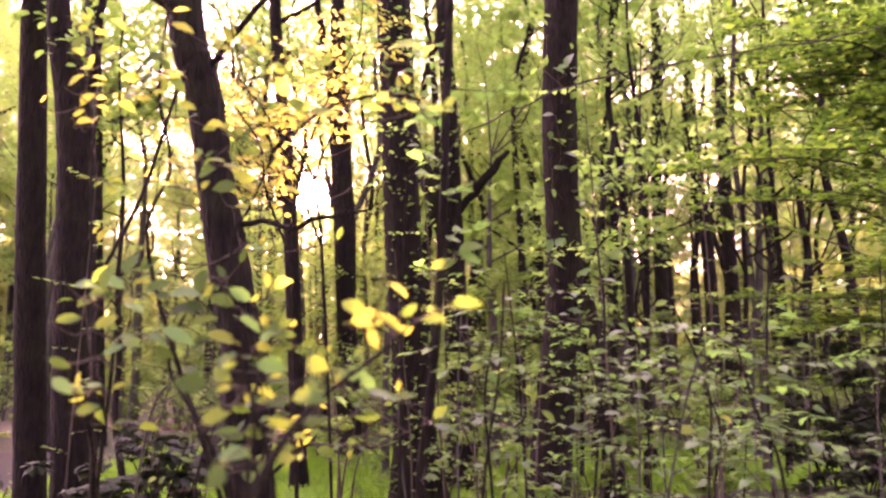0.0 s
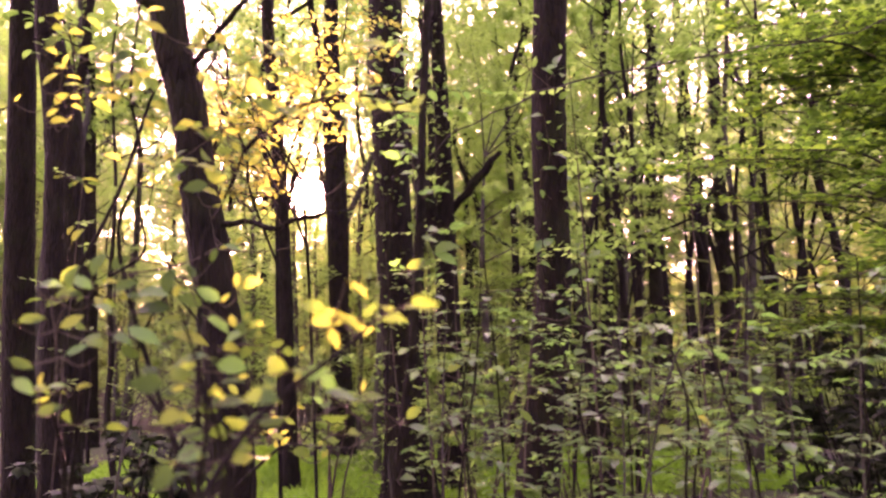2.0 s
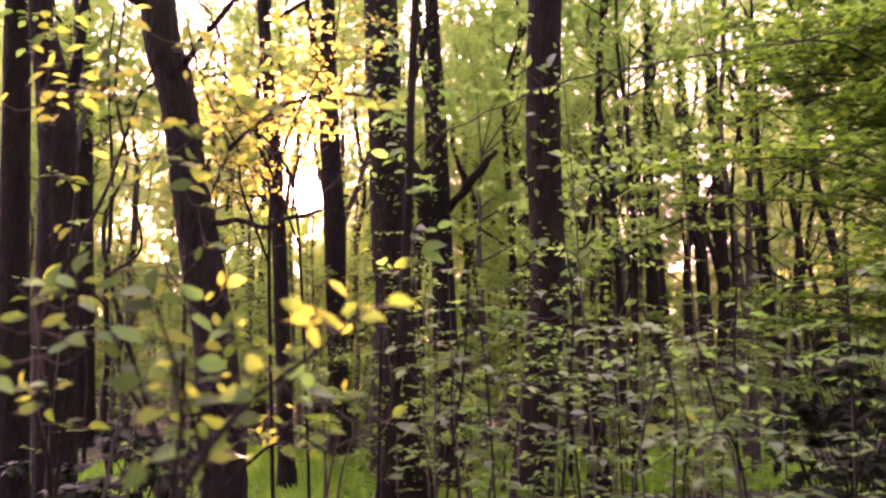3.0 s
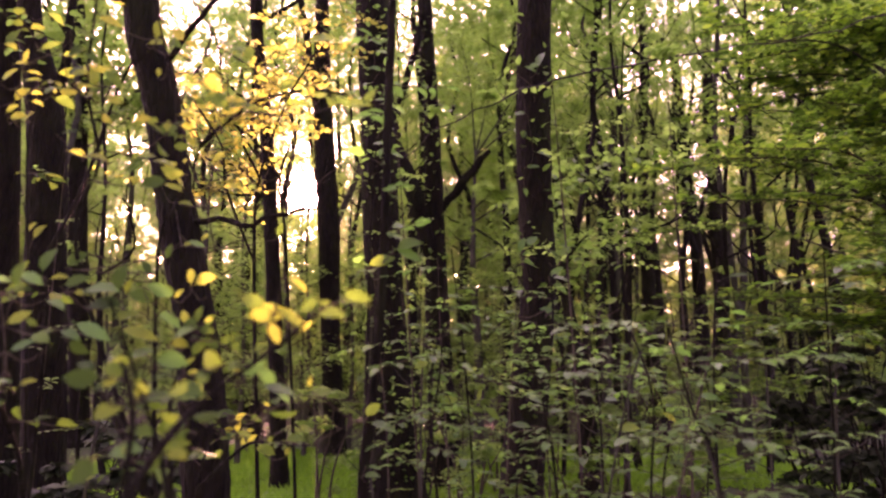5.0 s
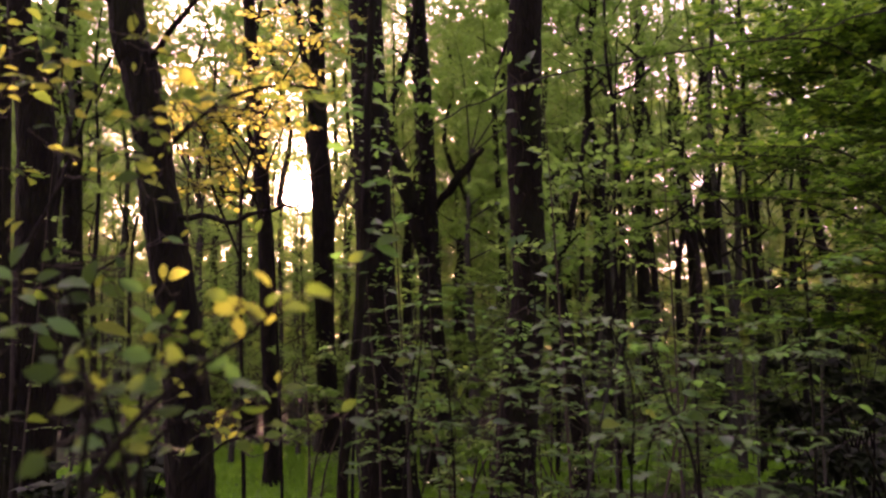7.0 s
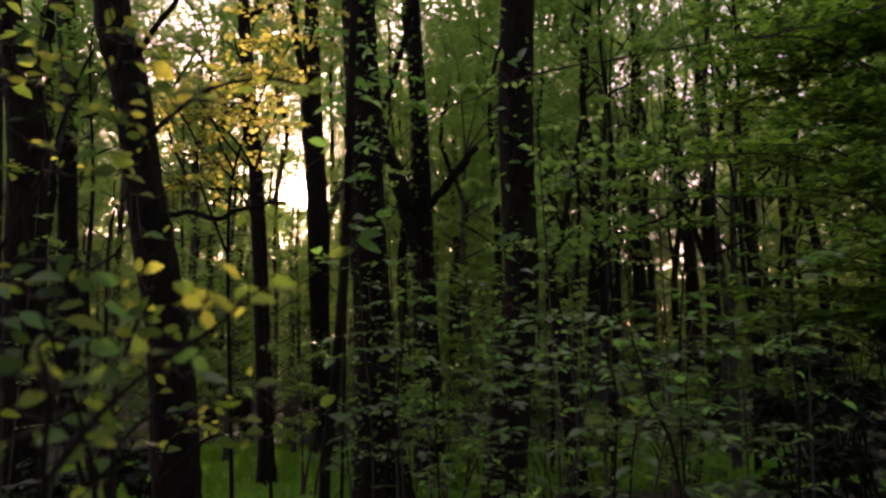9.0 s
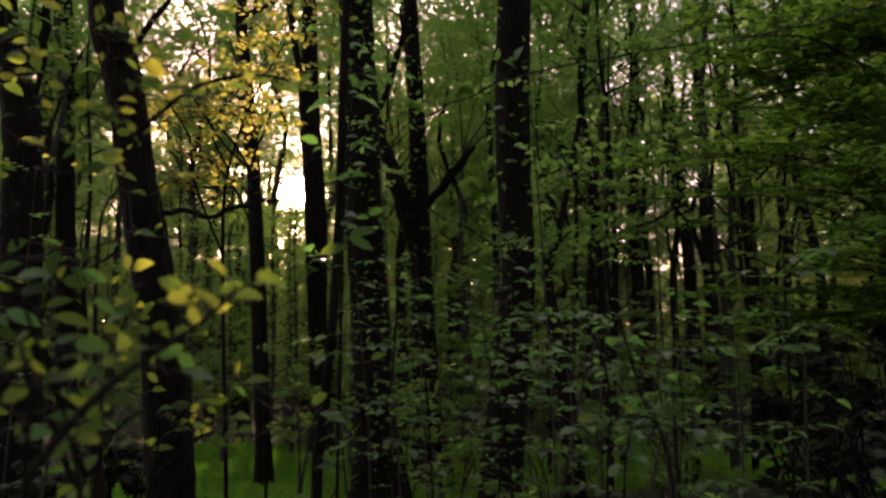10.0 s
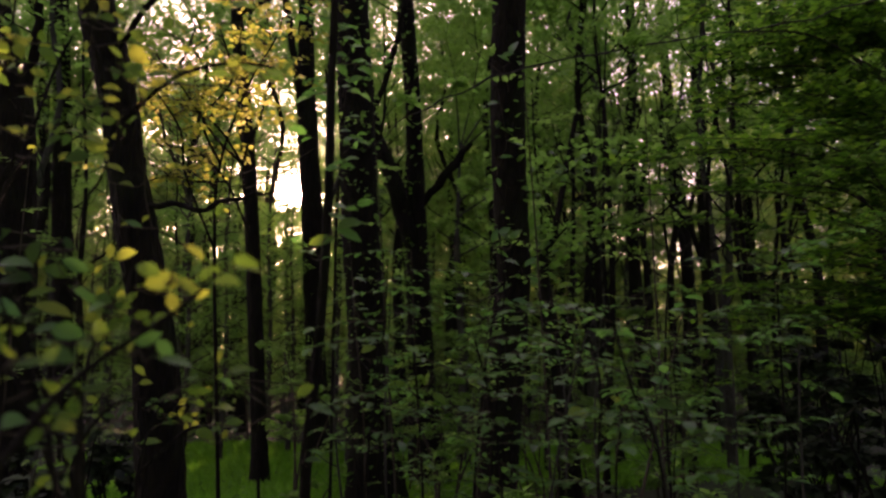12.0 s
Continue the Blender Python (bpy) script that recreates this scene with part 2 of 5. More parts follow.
def tubes(lines, sides=5, rough=0.03, step=3):
    vs, qs, n = [], [], 0
    for pts, rad in lines:
        v, q, _, _ = tube(pts, rad, sides, rough, step, n)
        vs.append(v), qs.append(q)
        n += len(v)
    return np.vstack(vs), np.vstack(qs)


def unit(v):
    return v / (np.linalg.norm(v, axis=-1, keepdims=True) + 1e-9)


# leaf outlines: across, along, up; folded on the midrib and drooping at the tip
OVAL_V = np.array([(0, 0, 0), (.20, .16, .05), (0, .16, .0), (-.20, .16, .05), (.31, .42, .07), (0, .42, .02), (-.31, .42, .07),
                   (.24, .72, .03), (0, .72, -.02), (-.24, .72, .03), (0, 1, -.10)], float)
OVAL_T = np.array([(0, 1, 2), (0, 2, 3), (1, 4, 5), (1, 5, 2), (2, 5, 6), (2, 6, 3), (4, 7, 8), (4, 8, 5), (5, 8, 9), (5, 9, 6), (7, 10, 8), (8, 10, 9)])
KITE_V = np.array([(0, 0, 0), (.30, .45, .06), (0, 1, -.05), (-.30, .45, .06)], float)
KITE_T = np.array([(0, 1, 2), (0, 2, 3)])
BLADE_V = np.array([(-.03, 0, 0), (.03, 0, 0), (.022, .55, .04), (-.022, .55, .04), (0, 1, .18)], float)
BLADE_T = np.array([(0, 1, 2), (0, 2, 3), (3, 2, 4)])


def scatter(name, pos, along, up, size, mat, shape=(KITE_V, KITE_T)):
    """One mesh of many small leaves at the given places."""
    along = unit(along)
    side = unit(np.cross(along, up))
    up = np.cross(side, along)
    tv, tt = shape
    v = pos[:, None] + size[:, None, None] * (tv[None, :, 0:1] * side[:, None] + tv[None, :, 1:2] * along[:, None] + tv[None, :, 2:3] * up[:, None])
    t = tt[None] + (np.arange(len(pos)) * len(tv))[:, None, None]
    return mesh_of(name, v.reshape(-1, 3), t.reshape(-1, 3), mat)


def leaf_piece(k, mat):
    """One leaf, a metre long before scaling, with its own curl."""
    v = OVAL_V.copy()
    v[:, 0] *= (0.86, 1.02, 0.74, 0.92)[k % 4]
    v[:, 2] += (-0.08, -0.15, 0.02, -0.22)[k % 4] * v[:, 1] ** 2
    v[:, 0] += (0.05, -0.07, 0.03, -0.02)[k % 4] * np.sin(v[:, 1] * 3)
    stalk = np.array([(0.012, 0, 0), (-0.012, 0, 0), (0.012, -0.2, 0.01), (-0.012, -0.2, 0.01)])
    n = len(v)
    return mesh_of("leaf", np.vstack([v, stalk]), np.vstack([OVAL_T, [(n, n + 2, n + 1), (n + 1, n + 2, n + 3)]]), mat)


LEAVES = {m.name: [leaf_piece(k, m) for k in range(4)] for m in (leaf_near, leaf_sunny, leaf_young_sunlit, leaf_shade, leaf_gold)}


def leaf_objects(owner, pos, along, up, size, mat):
    along = unit(along)
    side = unit(np.cross(along, up))
    up = np.cross(side, along)
    base = np.array(owner.location)
    for i in range(len(pos)):
        ob = new("leaf", LEAVES[mat.name][i % 4])
        ob.parent = owner
        m = Matrix(np.column_stack([side[i], along[i], up[i]]).tolist()).to_4x4()
        ob.matrix_basis = Matrix.Translation(pos[i] - base) @ m @ Matrix.Scale(float(size[i]), 4)


# ---- ground ----
def ground_height(x, y):
    return (0.07 * np.sin(0.9 * x + 0.5) * np.cos(0.7 * y) + 0.05 * np.sin(2.1 * x - 1.3 * y) - 0.05) * np.clip(np.hypot(x, y) / 4, 0, 1)


def build_ground():
    s = np.linspace(-1, 1, 150)
    g = np.sign(s) * (np.abs(s) ** 2.6) * 600
    X, Y = np.meshgrid(g, g + 6, indexing="ij")
    Z = ground_height(X, Y)
    v = np.stack([X, Y, Z], -1).reshape(-1, 3)
    i, j = np.meshgrid(np.arange(149), np.arange(149), indexing="ij")
    a = i * 150 + j
    q = np.stack([a, a + 150, a + 151, a + 1], -1).reshape(-1, 4)
    tagged(new("ground", mesh_of("ground", v, q, floor_mat)), "forest floor of leaf litter, moss and earth", "ground", kind="structure")


build_ground()


# ---- trees ----
def limbs_for(line, rad, count, low, high, reach, seed):
    """Side limbs that leave the upper trunk and turn up; each a line with its radii."""
    r = np.random.default_rng(seed)
    out = []
    for k in range(count):
        f = low + (high - low) * (k + r.random()) / count
        i = int(f * (len(line) - 1))
        a = r.random() * 2 * np.pi
        ln = reach * (0.6 + 0.6 * r.random()) * (1.1 - 0.5 * f)
        d = np.array([np.cos(a), np.sin(a), 0.35 + 0.5 * r.random()])
        p = line[i]
        pts = [p, p + d * ln * 0.4, p + d * ln * 0.75 + (0, 0, 0.1 * ln) + r.normal(0, 0.05 * ln, 3), p + d * ln + (0, 0, 0.3 * ln) + r.normal(0, 0.08 * ln, 3)]
        b = max(rad[i] * (0.35 + 0.2 * r.random()), min(0.012, 0.6 * rad[i]))
        out.append((np.array(pts), [b, b * 0.7, b * 0.45, b * 0.15]))
    return out


def crown_points(limbs, n, spread, seed):
    """Leaf places in flat clumps round the outer parts of the limbs, with gaps between the clumps."""
    r = np.random.default_rng(seed)
    c = max(5, n // 52)
    pick = r.integers(0, len(limbs), c)
    f = 0.3 + 0.75 * r.random(c)
    core = np.empty((c, 3))
    for k, (pts, _) in enumerate(limbs):
        w = np.where(pick == k)[0]
        s = np.clip(f[w], 0, 1) * (len(pts) - 1)
        i = np.minimum(s.astype(int), len(pts) - 2)
        core[w] = pts[i] + (pts[i + 1] - pts[i]) * (s - i)[:, None]
    core += r.normal(0, spread * 0.85, (c, 3)) * (1, 1, 0.6)
    wide = spread * r.uniform(0.2, 0.5, c)
    own = np.minimum((c * r.random(n) ** 1.25).astype(int), c - 1)
    return core[own] + r.normal(0, 1, (n, 3)) * wide[own, None] * (1, 1, 0.4)


def leafy(n, seed, flat=0.7):
    r = np.random.default_rng(seed)
    a = r.random(n) * 2 * np.pi
    along = np.stack([np.cos(a), np.sin(a), r.normal(-0.25, 0.35, n)], -1)
    up = np.stack([r.normal(0, 1 - flat, n), r.normal(0, 1 - flat, n), np.ones(n)], -1)
    return along, up


def tree(name, label, points, radii, bark, seed, limbs=6, low=0.55, reach=2.2, leaves=2600, leaf=0.11, spread=0.6, group="forest trees", mat=None, extra=(), ivy=0):
    """A tree along its trunk line: trunk with flared foot, limbs, leafy crown."""
    pts, rad = [np.array(p) for p in points], list(radii)
    foot = pts[0].copy()
    foot[2] = float(ground_height(foot[0], foot[1])) - 0.12
    if pts[0][2] > foot[2] + 0.25:
        pts, rad = [foot] + pts, [rad[0] * 1.5] + rad
    else:
        pts[0], rad[0] = foot, rad[0] * 1.35
    pts = np.array(pts)
    own = thing(name, foot, label, "tree", group)
    v, q, line, rr = tube(pts - foot, rad, 14, 0.035, 8)
    part("trunk", mesh_of("trunk", v, q, bark), own)
    ls = limbs_for(line, rr, limbs, low, 0.97, reach, seed)
    for lp, lr in ls:
        lv, lq, _, _ = tube(lp, lr, 7, 0.04, 5)
        part("limb", mesh_of("limb", lv, lq, bark), own)
    for k, (p, w) in enumerate(extra):
        # the known limbs are crooked and carry side twigs
        crook = np.random.default_rng(seed + 30 + k)
        lp, lr = smooth_line(np.array(p) - foot, w, 4)
        lp[1:] += crook.normal(0, 1, (len(lp) - 1, 3)) * (0.16 * lr[1:, None] + 0.004)
        lv, lq, lp, lr = tube(lp, lr * crook.uniform(0.93, 1.08, len(lr)), 8, 0.05, 3)
        limb = part("limb", mesh_of("limb", lv, lq, bark), own)
        side = limbs_for(lp, lr * 0.4, 7, 0.3, 1.0, 0.22 + 2.5 * float(max(lr)), seed + 60 + k)
        lv, lq = tubes(side, 5, 0.02, 3)
        part("brushwood", mesh_of("brushwood", lv, lq, bark), limb, kind="stuff")
    if ivy:
        r = np.random.default_rng(seed + 9)
        i = r.integers(1, int(len(line) * 0.75), ivy)
        a = r.random(ivy) * 2 * np.pi
        out = np.stack([np.cos(a), np.sin(a), r.normal(0, 0.2, ivy)], -1)
        pos = line[i] + out * (rr[i] * (0.95 + 0.8 * r.random(ivy) ** 2))[:, None] + r.normal(0, 0.05, (ivy, 3)) * (0, 0, 1)
        upv = np.array([0, 0, 1.0]) + r.normal(0, 0.35, (ivy, 3))
        part("ivy", scatter("ivy", pos, out + r.normal(0, 0.4, (ivy, 3)), upv, r.uniform(0.05, 0.12, ivy), leaf_cloud, (OVAL_V, OVAL_T)), own, "small green leaves on the bark", kind="stuff")
    if leaves:
        pos = crown_points(ls, leaves, spread, seed + 1)
        along, up = leafy(leaves, seed + 2)
        part("crown", scatter("crown", pos, along, up, leaf * (0.7 + 0.6 * np.random.default_rng(seed).random(leaves)), mat or leaf_cloud, (OVAL_V, OVAL_T)), own)
    return own


def up_from(points, height, lean=(0, 0)):
    """Continue a trunk above its last point."""
    p = np.array(points[-1])
    d = p - np.array(points[-2])
    d = d / abs(d[2]) * 0.5 if abs(d[2]) > 0 else d
    out = list(points)
    while out[-1][2] < height:
        step = np.array([d[0] + lean[0], d[1] + lean[1], 1.0])
        out.append(tuple(np.array(out[-1]) + step * min(1.8, height - out[-1][2] + 0.01)))
        d = d * 0.7
    return out


def known_tree(name, label, pts, rad, height, bark, seed, **kw):
    full = up_from(pts, height)
    kw.setdefault("leaves", 2600 if pts[0][1] > 14 else 900)
    r = list(rad)
    while len(r) < len(full):
        r.append(max(r[-1] * 0.82, 0.03))
    return tree(name, label, full, r, bark, seed, **kw)


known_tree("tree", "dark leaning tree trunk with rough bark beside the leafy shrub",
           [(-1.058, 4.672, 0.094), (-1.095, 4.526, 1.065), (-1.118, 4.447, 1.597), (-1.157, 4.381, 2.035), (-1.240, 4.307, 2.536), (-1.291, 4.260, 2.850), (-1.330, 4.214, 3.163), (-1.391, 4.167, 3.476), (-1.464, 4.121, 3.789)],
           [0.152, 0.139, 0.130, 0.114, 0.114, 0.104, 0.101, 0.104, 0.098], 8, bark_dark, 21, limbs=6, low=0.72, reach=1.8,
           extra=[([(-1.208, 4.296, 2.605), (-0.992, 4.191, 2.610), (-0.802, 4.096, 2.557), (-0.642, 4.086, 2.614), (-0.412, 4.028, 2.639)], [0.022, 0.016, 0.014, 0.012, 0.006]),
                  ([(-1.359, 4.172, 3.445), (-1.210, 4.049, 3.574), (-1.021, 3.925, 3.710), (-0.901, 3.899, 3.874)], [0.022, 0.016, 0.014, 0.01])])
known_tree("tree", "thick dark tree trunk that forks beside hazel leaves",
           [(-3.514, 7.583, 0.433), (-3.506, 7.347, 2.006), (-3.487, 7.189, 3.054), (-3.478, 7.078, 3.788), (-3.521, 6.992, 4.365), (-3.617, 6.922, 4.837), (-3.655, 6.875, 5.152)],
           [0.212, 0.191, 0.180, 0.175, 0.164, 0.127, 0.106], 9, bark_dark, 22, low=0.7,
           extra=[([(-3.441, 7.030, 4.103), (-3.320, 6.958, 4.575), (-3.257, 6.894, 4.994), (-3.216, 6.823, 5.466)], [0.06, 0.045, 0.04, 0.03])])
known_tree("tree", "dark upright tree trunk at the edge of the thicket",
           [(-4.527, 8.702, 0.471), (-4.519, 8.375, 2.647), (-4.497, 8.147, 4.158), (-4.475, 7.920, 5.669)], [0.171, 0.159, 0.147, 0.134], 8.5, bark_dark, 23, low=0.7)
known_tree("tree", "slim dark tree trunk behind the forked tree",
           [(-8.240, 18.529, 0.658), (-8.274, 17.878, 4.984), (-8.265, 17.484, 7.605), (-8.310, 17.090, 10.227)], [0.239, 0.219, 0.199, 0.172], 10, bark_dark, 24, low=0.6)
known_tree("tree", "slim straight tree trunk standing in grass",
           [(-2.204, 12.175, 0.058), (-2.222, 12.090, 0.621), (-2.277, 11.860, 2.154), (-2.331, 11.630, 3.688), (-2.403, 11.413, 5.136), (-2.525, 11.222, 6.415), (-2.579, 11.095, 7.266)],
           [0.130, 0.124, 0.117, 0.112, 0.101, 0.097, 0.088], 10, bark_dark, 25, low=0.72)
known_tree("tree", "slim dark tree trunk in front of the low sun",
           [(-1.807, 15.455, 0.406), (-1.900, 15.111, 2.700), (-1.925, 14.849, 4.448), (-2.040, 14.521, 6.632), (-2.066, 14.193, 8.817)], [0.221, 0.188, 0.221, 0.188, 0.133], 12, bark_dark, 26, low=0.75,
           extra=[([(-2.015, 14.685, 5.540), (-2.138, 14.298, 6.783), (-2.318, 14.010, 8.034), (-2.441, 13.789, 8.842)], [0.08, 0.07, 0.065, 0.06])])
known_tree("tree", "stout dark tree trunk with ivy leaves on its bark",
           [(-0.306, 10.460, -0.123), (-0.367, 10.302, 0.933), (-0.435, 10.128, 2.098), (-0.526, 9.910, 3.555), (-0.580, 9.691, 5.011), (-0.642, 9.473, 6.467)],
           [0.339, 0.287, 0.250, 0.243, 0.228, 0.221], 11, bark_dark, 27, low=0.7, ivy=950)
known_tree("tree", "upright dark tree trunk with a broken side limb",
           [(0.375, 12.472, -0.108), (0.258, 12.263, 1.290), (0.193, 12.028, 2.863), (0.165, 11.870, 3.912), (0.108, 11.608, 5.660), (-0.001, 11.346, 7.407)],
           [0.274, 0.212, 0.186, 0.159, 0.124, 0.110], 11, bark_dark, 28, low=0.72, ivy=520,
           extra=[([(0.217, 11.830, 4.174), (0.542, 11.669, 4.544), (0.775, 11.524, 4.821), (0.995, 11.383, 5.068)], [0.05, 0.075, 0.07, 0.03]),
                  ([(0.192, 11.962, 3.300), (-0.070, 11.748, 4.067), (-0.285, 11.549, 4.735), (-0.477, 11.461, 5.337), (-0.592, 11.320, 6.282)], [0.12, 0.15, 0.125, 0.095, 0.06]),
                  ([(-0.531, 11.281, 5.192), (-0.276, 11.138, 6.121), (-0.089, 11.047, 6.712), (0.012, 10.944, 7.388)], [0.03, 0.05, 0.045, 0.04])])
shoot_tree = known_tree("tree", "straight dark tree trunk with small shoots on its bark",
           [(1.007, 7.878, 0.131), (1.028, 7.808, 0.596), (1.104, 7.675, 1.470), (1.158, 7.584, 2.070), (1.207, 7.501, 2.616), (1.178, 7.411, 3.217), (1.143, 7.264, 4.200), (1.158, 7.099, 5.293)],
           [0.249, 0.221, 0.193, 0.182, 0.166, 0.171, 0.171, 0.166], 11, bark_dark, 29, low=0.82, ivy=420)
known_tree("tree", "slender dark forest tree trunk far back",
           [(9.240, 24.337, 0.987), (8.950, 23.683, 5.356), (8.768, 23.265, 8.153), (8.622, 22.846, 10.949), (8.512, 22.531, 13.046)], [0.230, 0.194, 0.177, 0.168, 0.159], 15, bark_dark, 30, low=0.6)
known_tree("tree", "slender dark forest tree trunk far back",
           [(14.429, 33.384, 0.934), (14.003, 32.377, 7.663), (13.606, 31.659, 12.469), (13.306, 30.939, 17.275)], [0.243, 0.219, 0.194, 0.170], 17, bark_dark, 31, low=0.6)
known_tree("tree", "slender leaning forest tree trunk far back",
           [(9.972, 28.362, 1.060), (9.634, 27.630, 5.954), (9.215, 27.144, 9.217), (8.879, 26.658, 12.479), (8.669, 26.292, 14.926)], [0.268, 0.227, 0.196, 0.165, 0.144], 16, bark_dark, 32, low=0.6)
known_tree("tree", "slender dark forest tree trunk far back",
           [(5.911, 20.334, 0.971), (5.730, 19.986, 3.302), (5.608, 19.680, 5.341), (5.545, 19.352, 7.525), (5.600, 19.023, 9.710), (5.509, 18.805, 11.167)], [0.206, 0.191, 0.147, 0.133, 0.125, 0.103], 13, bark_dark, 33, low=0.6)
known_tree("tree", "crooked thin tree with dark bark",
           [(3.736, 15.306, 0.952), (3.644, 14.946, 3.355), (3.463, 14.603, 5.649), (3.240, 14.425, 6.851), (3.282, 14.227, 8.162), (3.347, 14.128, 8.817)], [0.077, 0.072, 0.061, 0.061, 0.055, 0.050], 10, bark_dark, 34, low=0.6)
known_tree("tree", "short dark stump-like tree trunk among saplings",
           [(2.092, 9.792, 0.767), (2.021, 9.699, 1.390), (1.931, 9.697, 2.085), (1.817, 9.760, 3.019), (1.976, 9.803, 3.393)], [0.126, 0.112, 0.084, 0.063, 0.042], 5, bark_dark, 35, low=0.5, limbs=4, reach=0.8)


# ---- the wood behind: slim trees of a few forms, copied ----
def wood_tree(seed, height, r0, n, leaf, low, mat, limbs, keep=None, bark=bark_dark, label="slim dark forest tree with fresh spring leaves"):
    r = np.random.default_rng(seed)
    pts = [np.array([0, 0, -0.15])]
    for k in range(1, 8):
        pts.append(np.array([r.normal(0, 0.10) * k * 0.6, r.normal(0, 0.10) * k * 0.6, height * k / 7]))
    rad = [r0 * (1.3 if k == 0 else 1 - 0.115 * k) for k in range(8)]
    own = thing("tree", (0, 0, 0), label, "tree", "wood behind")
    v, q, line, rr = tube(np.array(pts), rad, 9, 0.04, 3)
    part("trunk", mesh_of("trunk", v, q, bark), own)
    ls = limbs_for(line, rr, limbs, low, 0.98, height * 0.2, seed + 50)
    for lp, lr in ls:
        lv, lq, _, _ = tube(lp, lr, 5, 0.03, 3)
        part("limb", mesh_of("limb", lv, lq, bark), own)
    pos = crown_points(ls, n, height * 0.065, seed + 60)
    pos[:, 2] = np.abs(pos[:, 2])
    if keep is not None:
        pos = pos[keep(pos)]
        n = len(pos)
    along, up = leafy(n, seed + 70, 0.6)
    part("crown", scatter("crown", pos, along, up, leaf * (0.6 + 0.8 * r.random(n)), mat), own)
    return own


def plant(kinds, spots, r, scale, lean=3, slot=False):
    for k, (x, y) in enumerate(spots):
        s = r.uniform(*scale)
        m = pose(x, y, float(ground_height(x, y)), r.uniform(-lean, lean), r.uniform(-lean, lean), r.uniform(0, 360))
        if k < len(kinds):
            kinds[k].matrix_basis = m
        elif not (slot and open_sky(x, y)):
            copy_thing(kinds[k % len(kinds)], m).scale = (s, s, s)


def open_sky(x, y):
    """True in the slot of the wood beside the sunny lane where the crowns stand apart and the sky shows."""
    return -0.385 < x / max(y, 0.1) < -0.295 and 14 < y < 34


def sun_lane(x, y):
    """How far to the side, in metres, a place lies from the lane along which the low sun shines in."""
    return abs((x + 0.3) * SUN_WAY.y - y * SUN_WAY.x)


def find_spots(r, count, near, far, power, half, gap, sun_clear, tall=0.0):
    spots, tries = [], 0
    while len(spots) < count and tries < 9000:
        tries += 1
        d = near + (far - near) * r.random() ** power
        a = radians(r.uniform(-half, half))
        x, y = d * math.sin(a), d * math.cos(a)
        if (sun_lane(x, y) < sun_clear and tall > 0.16 * d) or any((x - u) ** 2 + (y - w) ** 2 < gap for u, w in spots):
            continue
        if (15.5 < math.degrees(a) < 21.5 and d < (40 if math.degrees(a) > 18 else 34) and tall > 3) or (-32 < math.degrees(a) < -15 and d < 19 and tall < 10):  # a thin place in the wood
            continue
        if y < 26 and ((x - 2.0) / 6.0) ** 2 + ((y - 15.0) / 3.2) ** 2 < 1 and tall < 10:  # the grassy glade stays open
            continue
        spots.append((x, y))
    return spots


def plant_wood():
    r = random.Random(5)
    close = [wood_tree(100 + 7 * k, 11 + 1.6 * k, 0.085 + 0.02 * k, 5000, 0.14, 0.42, leaf_mid, 8, bark=bark_pole if k % 2 else bark_dark, label="slim grey-barked forest tree with fresh spring leaves" if k % 2 else "slim dark forest tree with fresh spring leaves") for k in range(5)]
    plant(close, find_spots(r, 32, 16, 38, 0.7, 38, 3.0, 4.2, 15.0), r, (0.85, 1.15), slot=True)
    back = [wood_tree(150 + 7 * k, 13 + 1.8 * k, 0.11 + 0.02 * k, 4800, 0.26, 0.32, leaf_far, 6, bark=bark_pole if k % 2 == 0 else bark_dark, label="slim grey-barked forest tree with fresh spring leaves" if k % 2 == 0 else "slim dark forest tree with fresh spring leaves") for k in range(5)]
    spots = find_spots(r, 135, 28, 80, 0.7, 38, 4.0, 3.6, 12.0)
    # more open on the sunny side
    plant(back, [(x, y) for k, (x, y) in enumerate(spots) if k % 4 or not -0.55 < x / y < -0.27], r, (0.85, 1.2), slot=True)
    poles = [wood_tree(180 + 7 * k, 11 + 1.5 * k, 0.05 + 0.014 * k, 900, 0.13, 0.62, leaf_cloud, 5, bark=bark_pole, label="slim grey-barked forest tree with fresh spring leaves") for k in range(4)]
    plant(poles, find_spots(r, 28, 13, 36, 0.8, 29, 1.5, 0.9, 11.0), r, (0.85, 1.2), 6, slot=True)
    # trees added out of view, beside and behind the way, to block sky light
    unseen_trees = []
    for k in range(22):
        a = radians(48 + 264 * (k + r.random()) / 22)
        d = r.uniform(5.5, 15)
        unseen_trees.append((d * math.sin(a), d * math.cos(a)))
    # more unseen ones close by, added to shade the near growth
    unseen_trees += [(4.9, 3.4), (-5.2, 4.4), (3.4, 1.2), (6.3, 7.2), (7.4, 10.4)]
    plant([copy_thing(close[k], pose(0, 0, 0)) for k in range(5)], unseen_trees, r, (0.9, 1.1))


plant_wood()


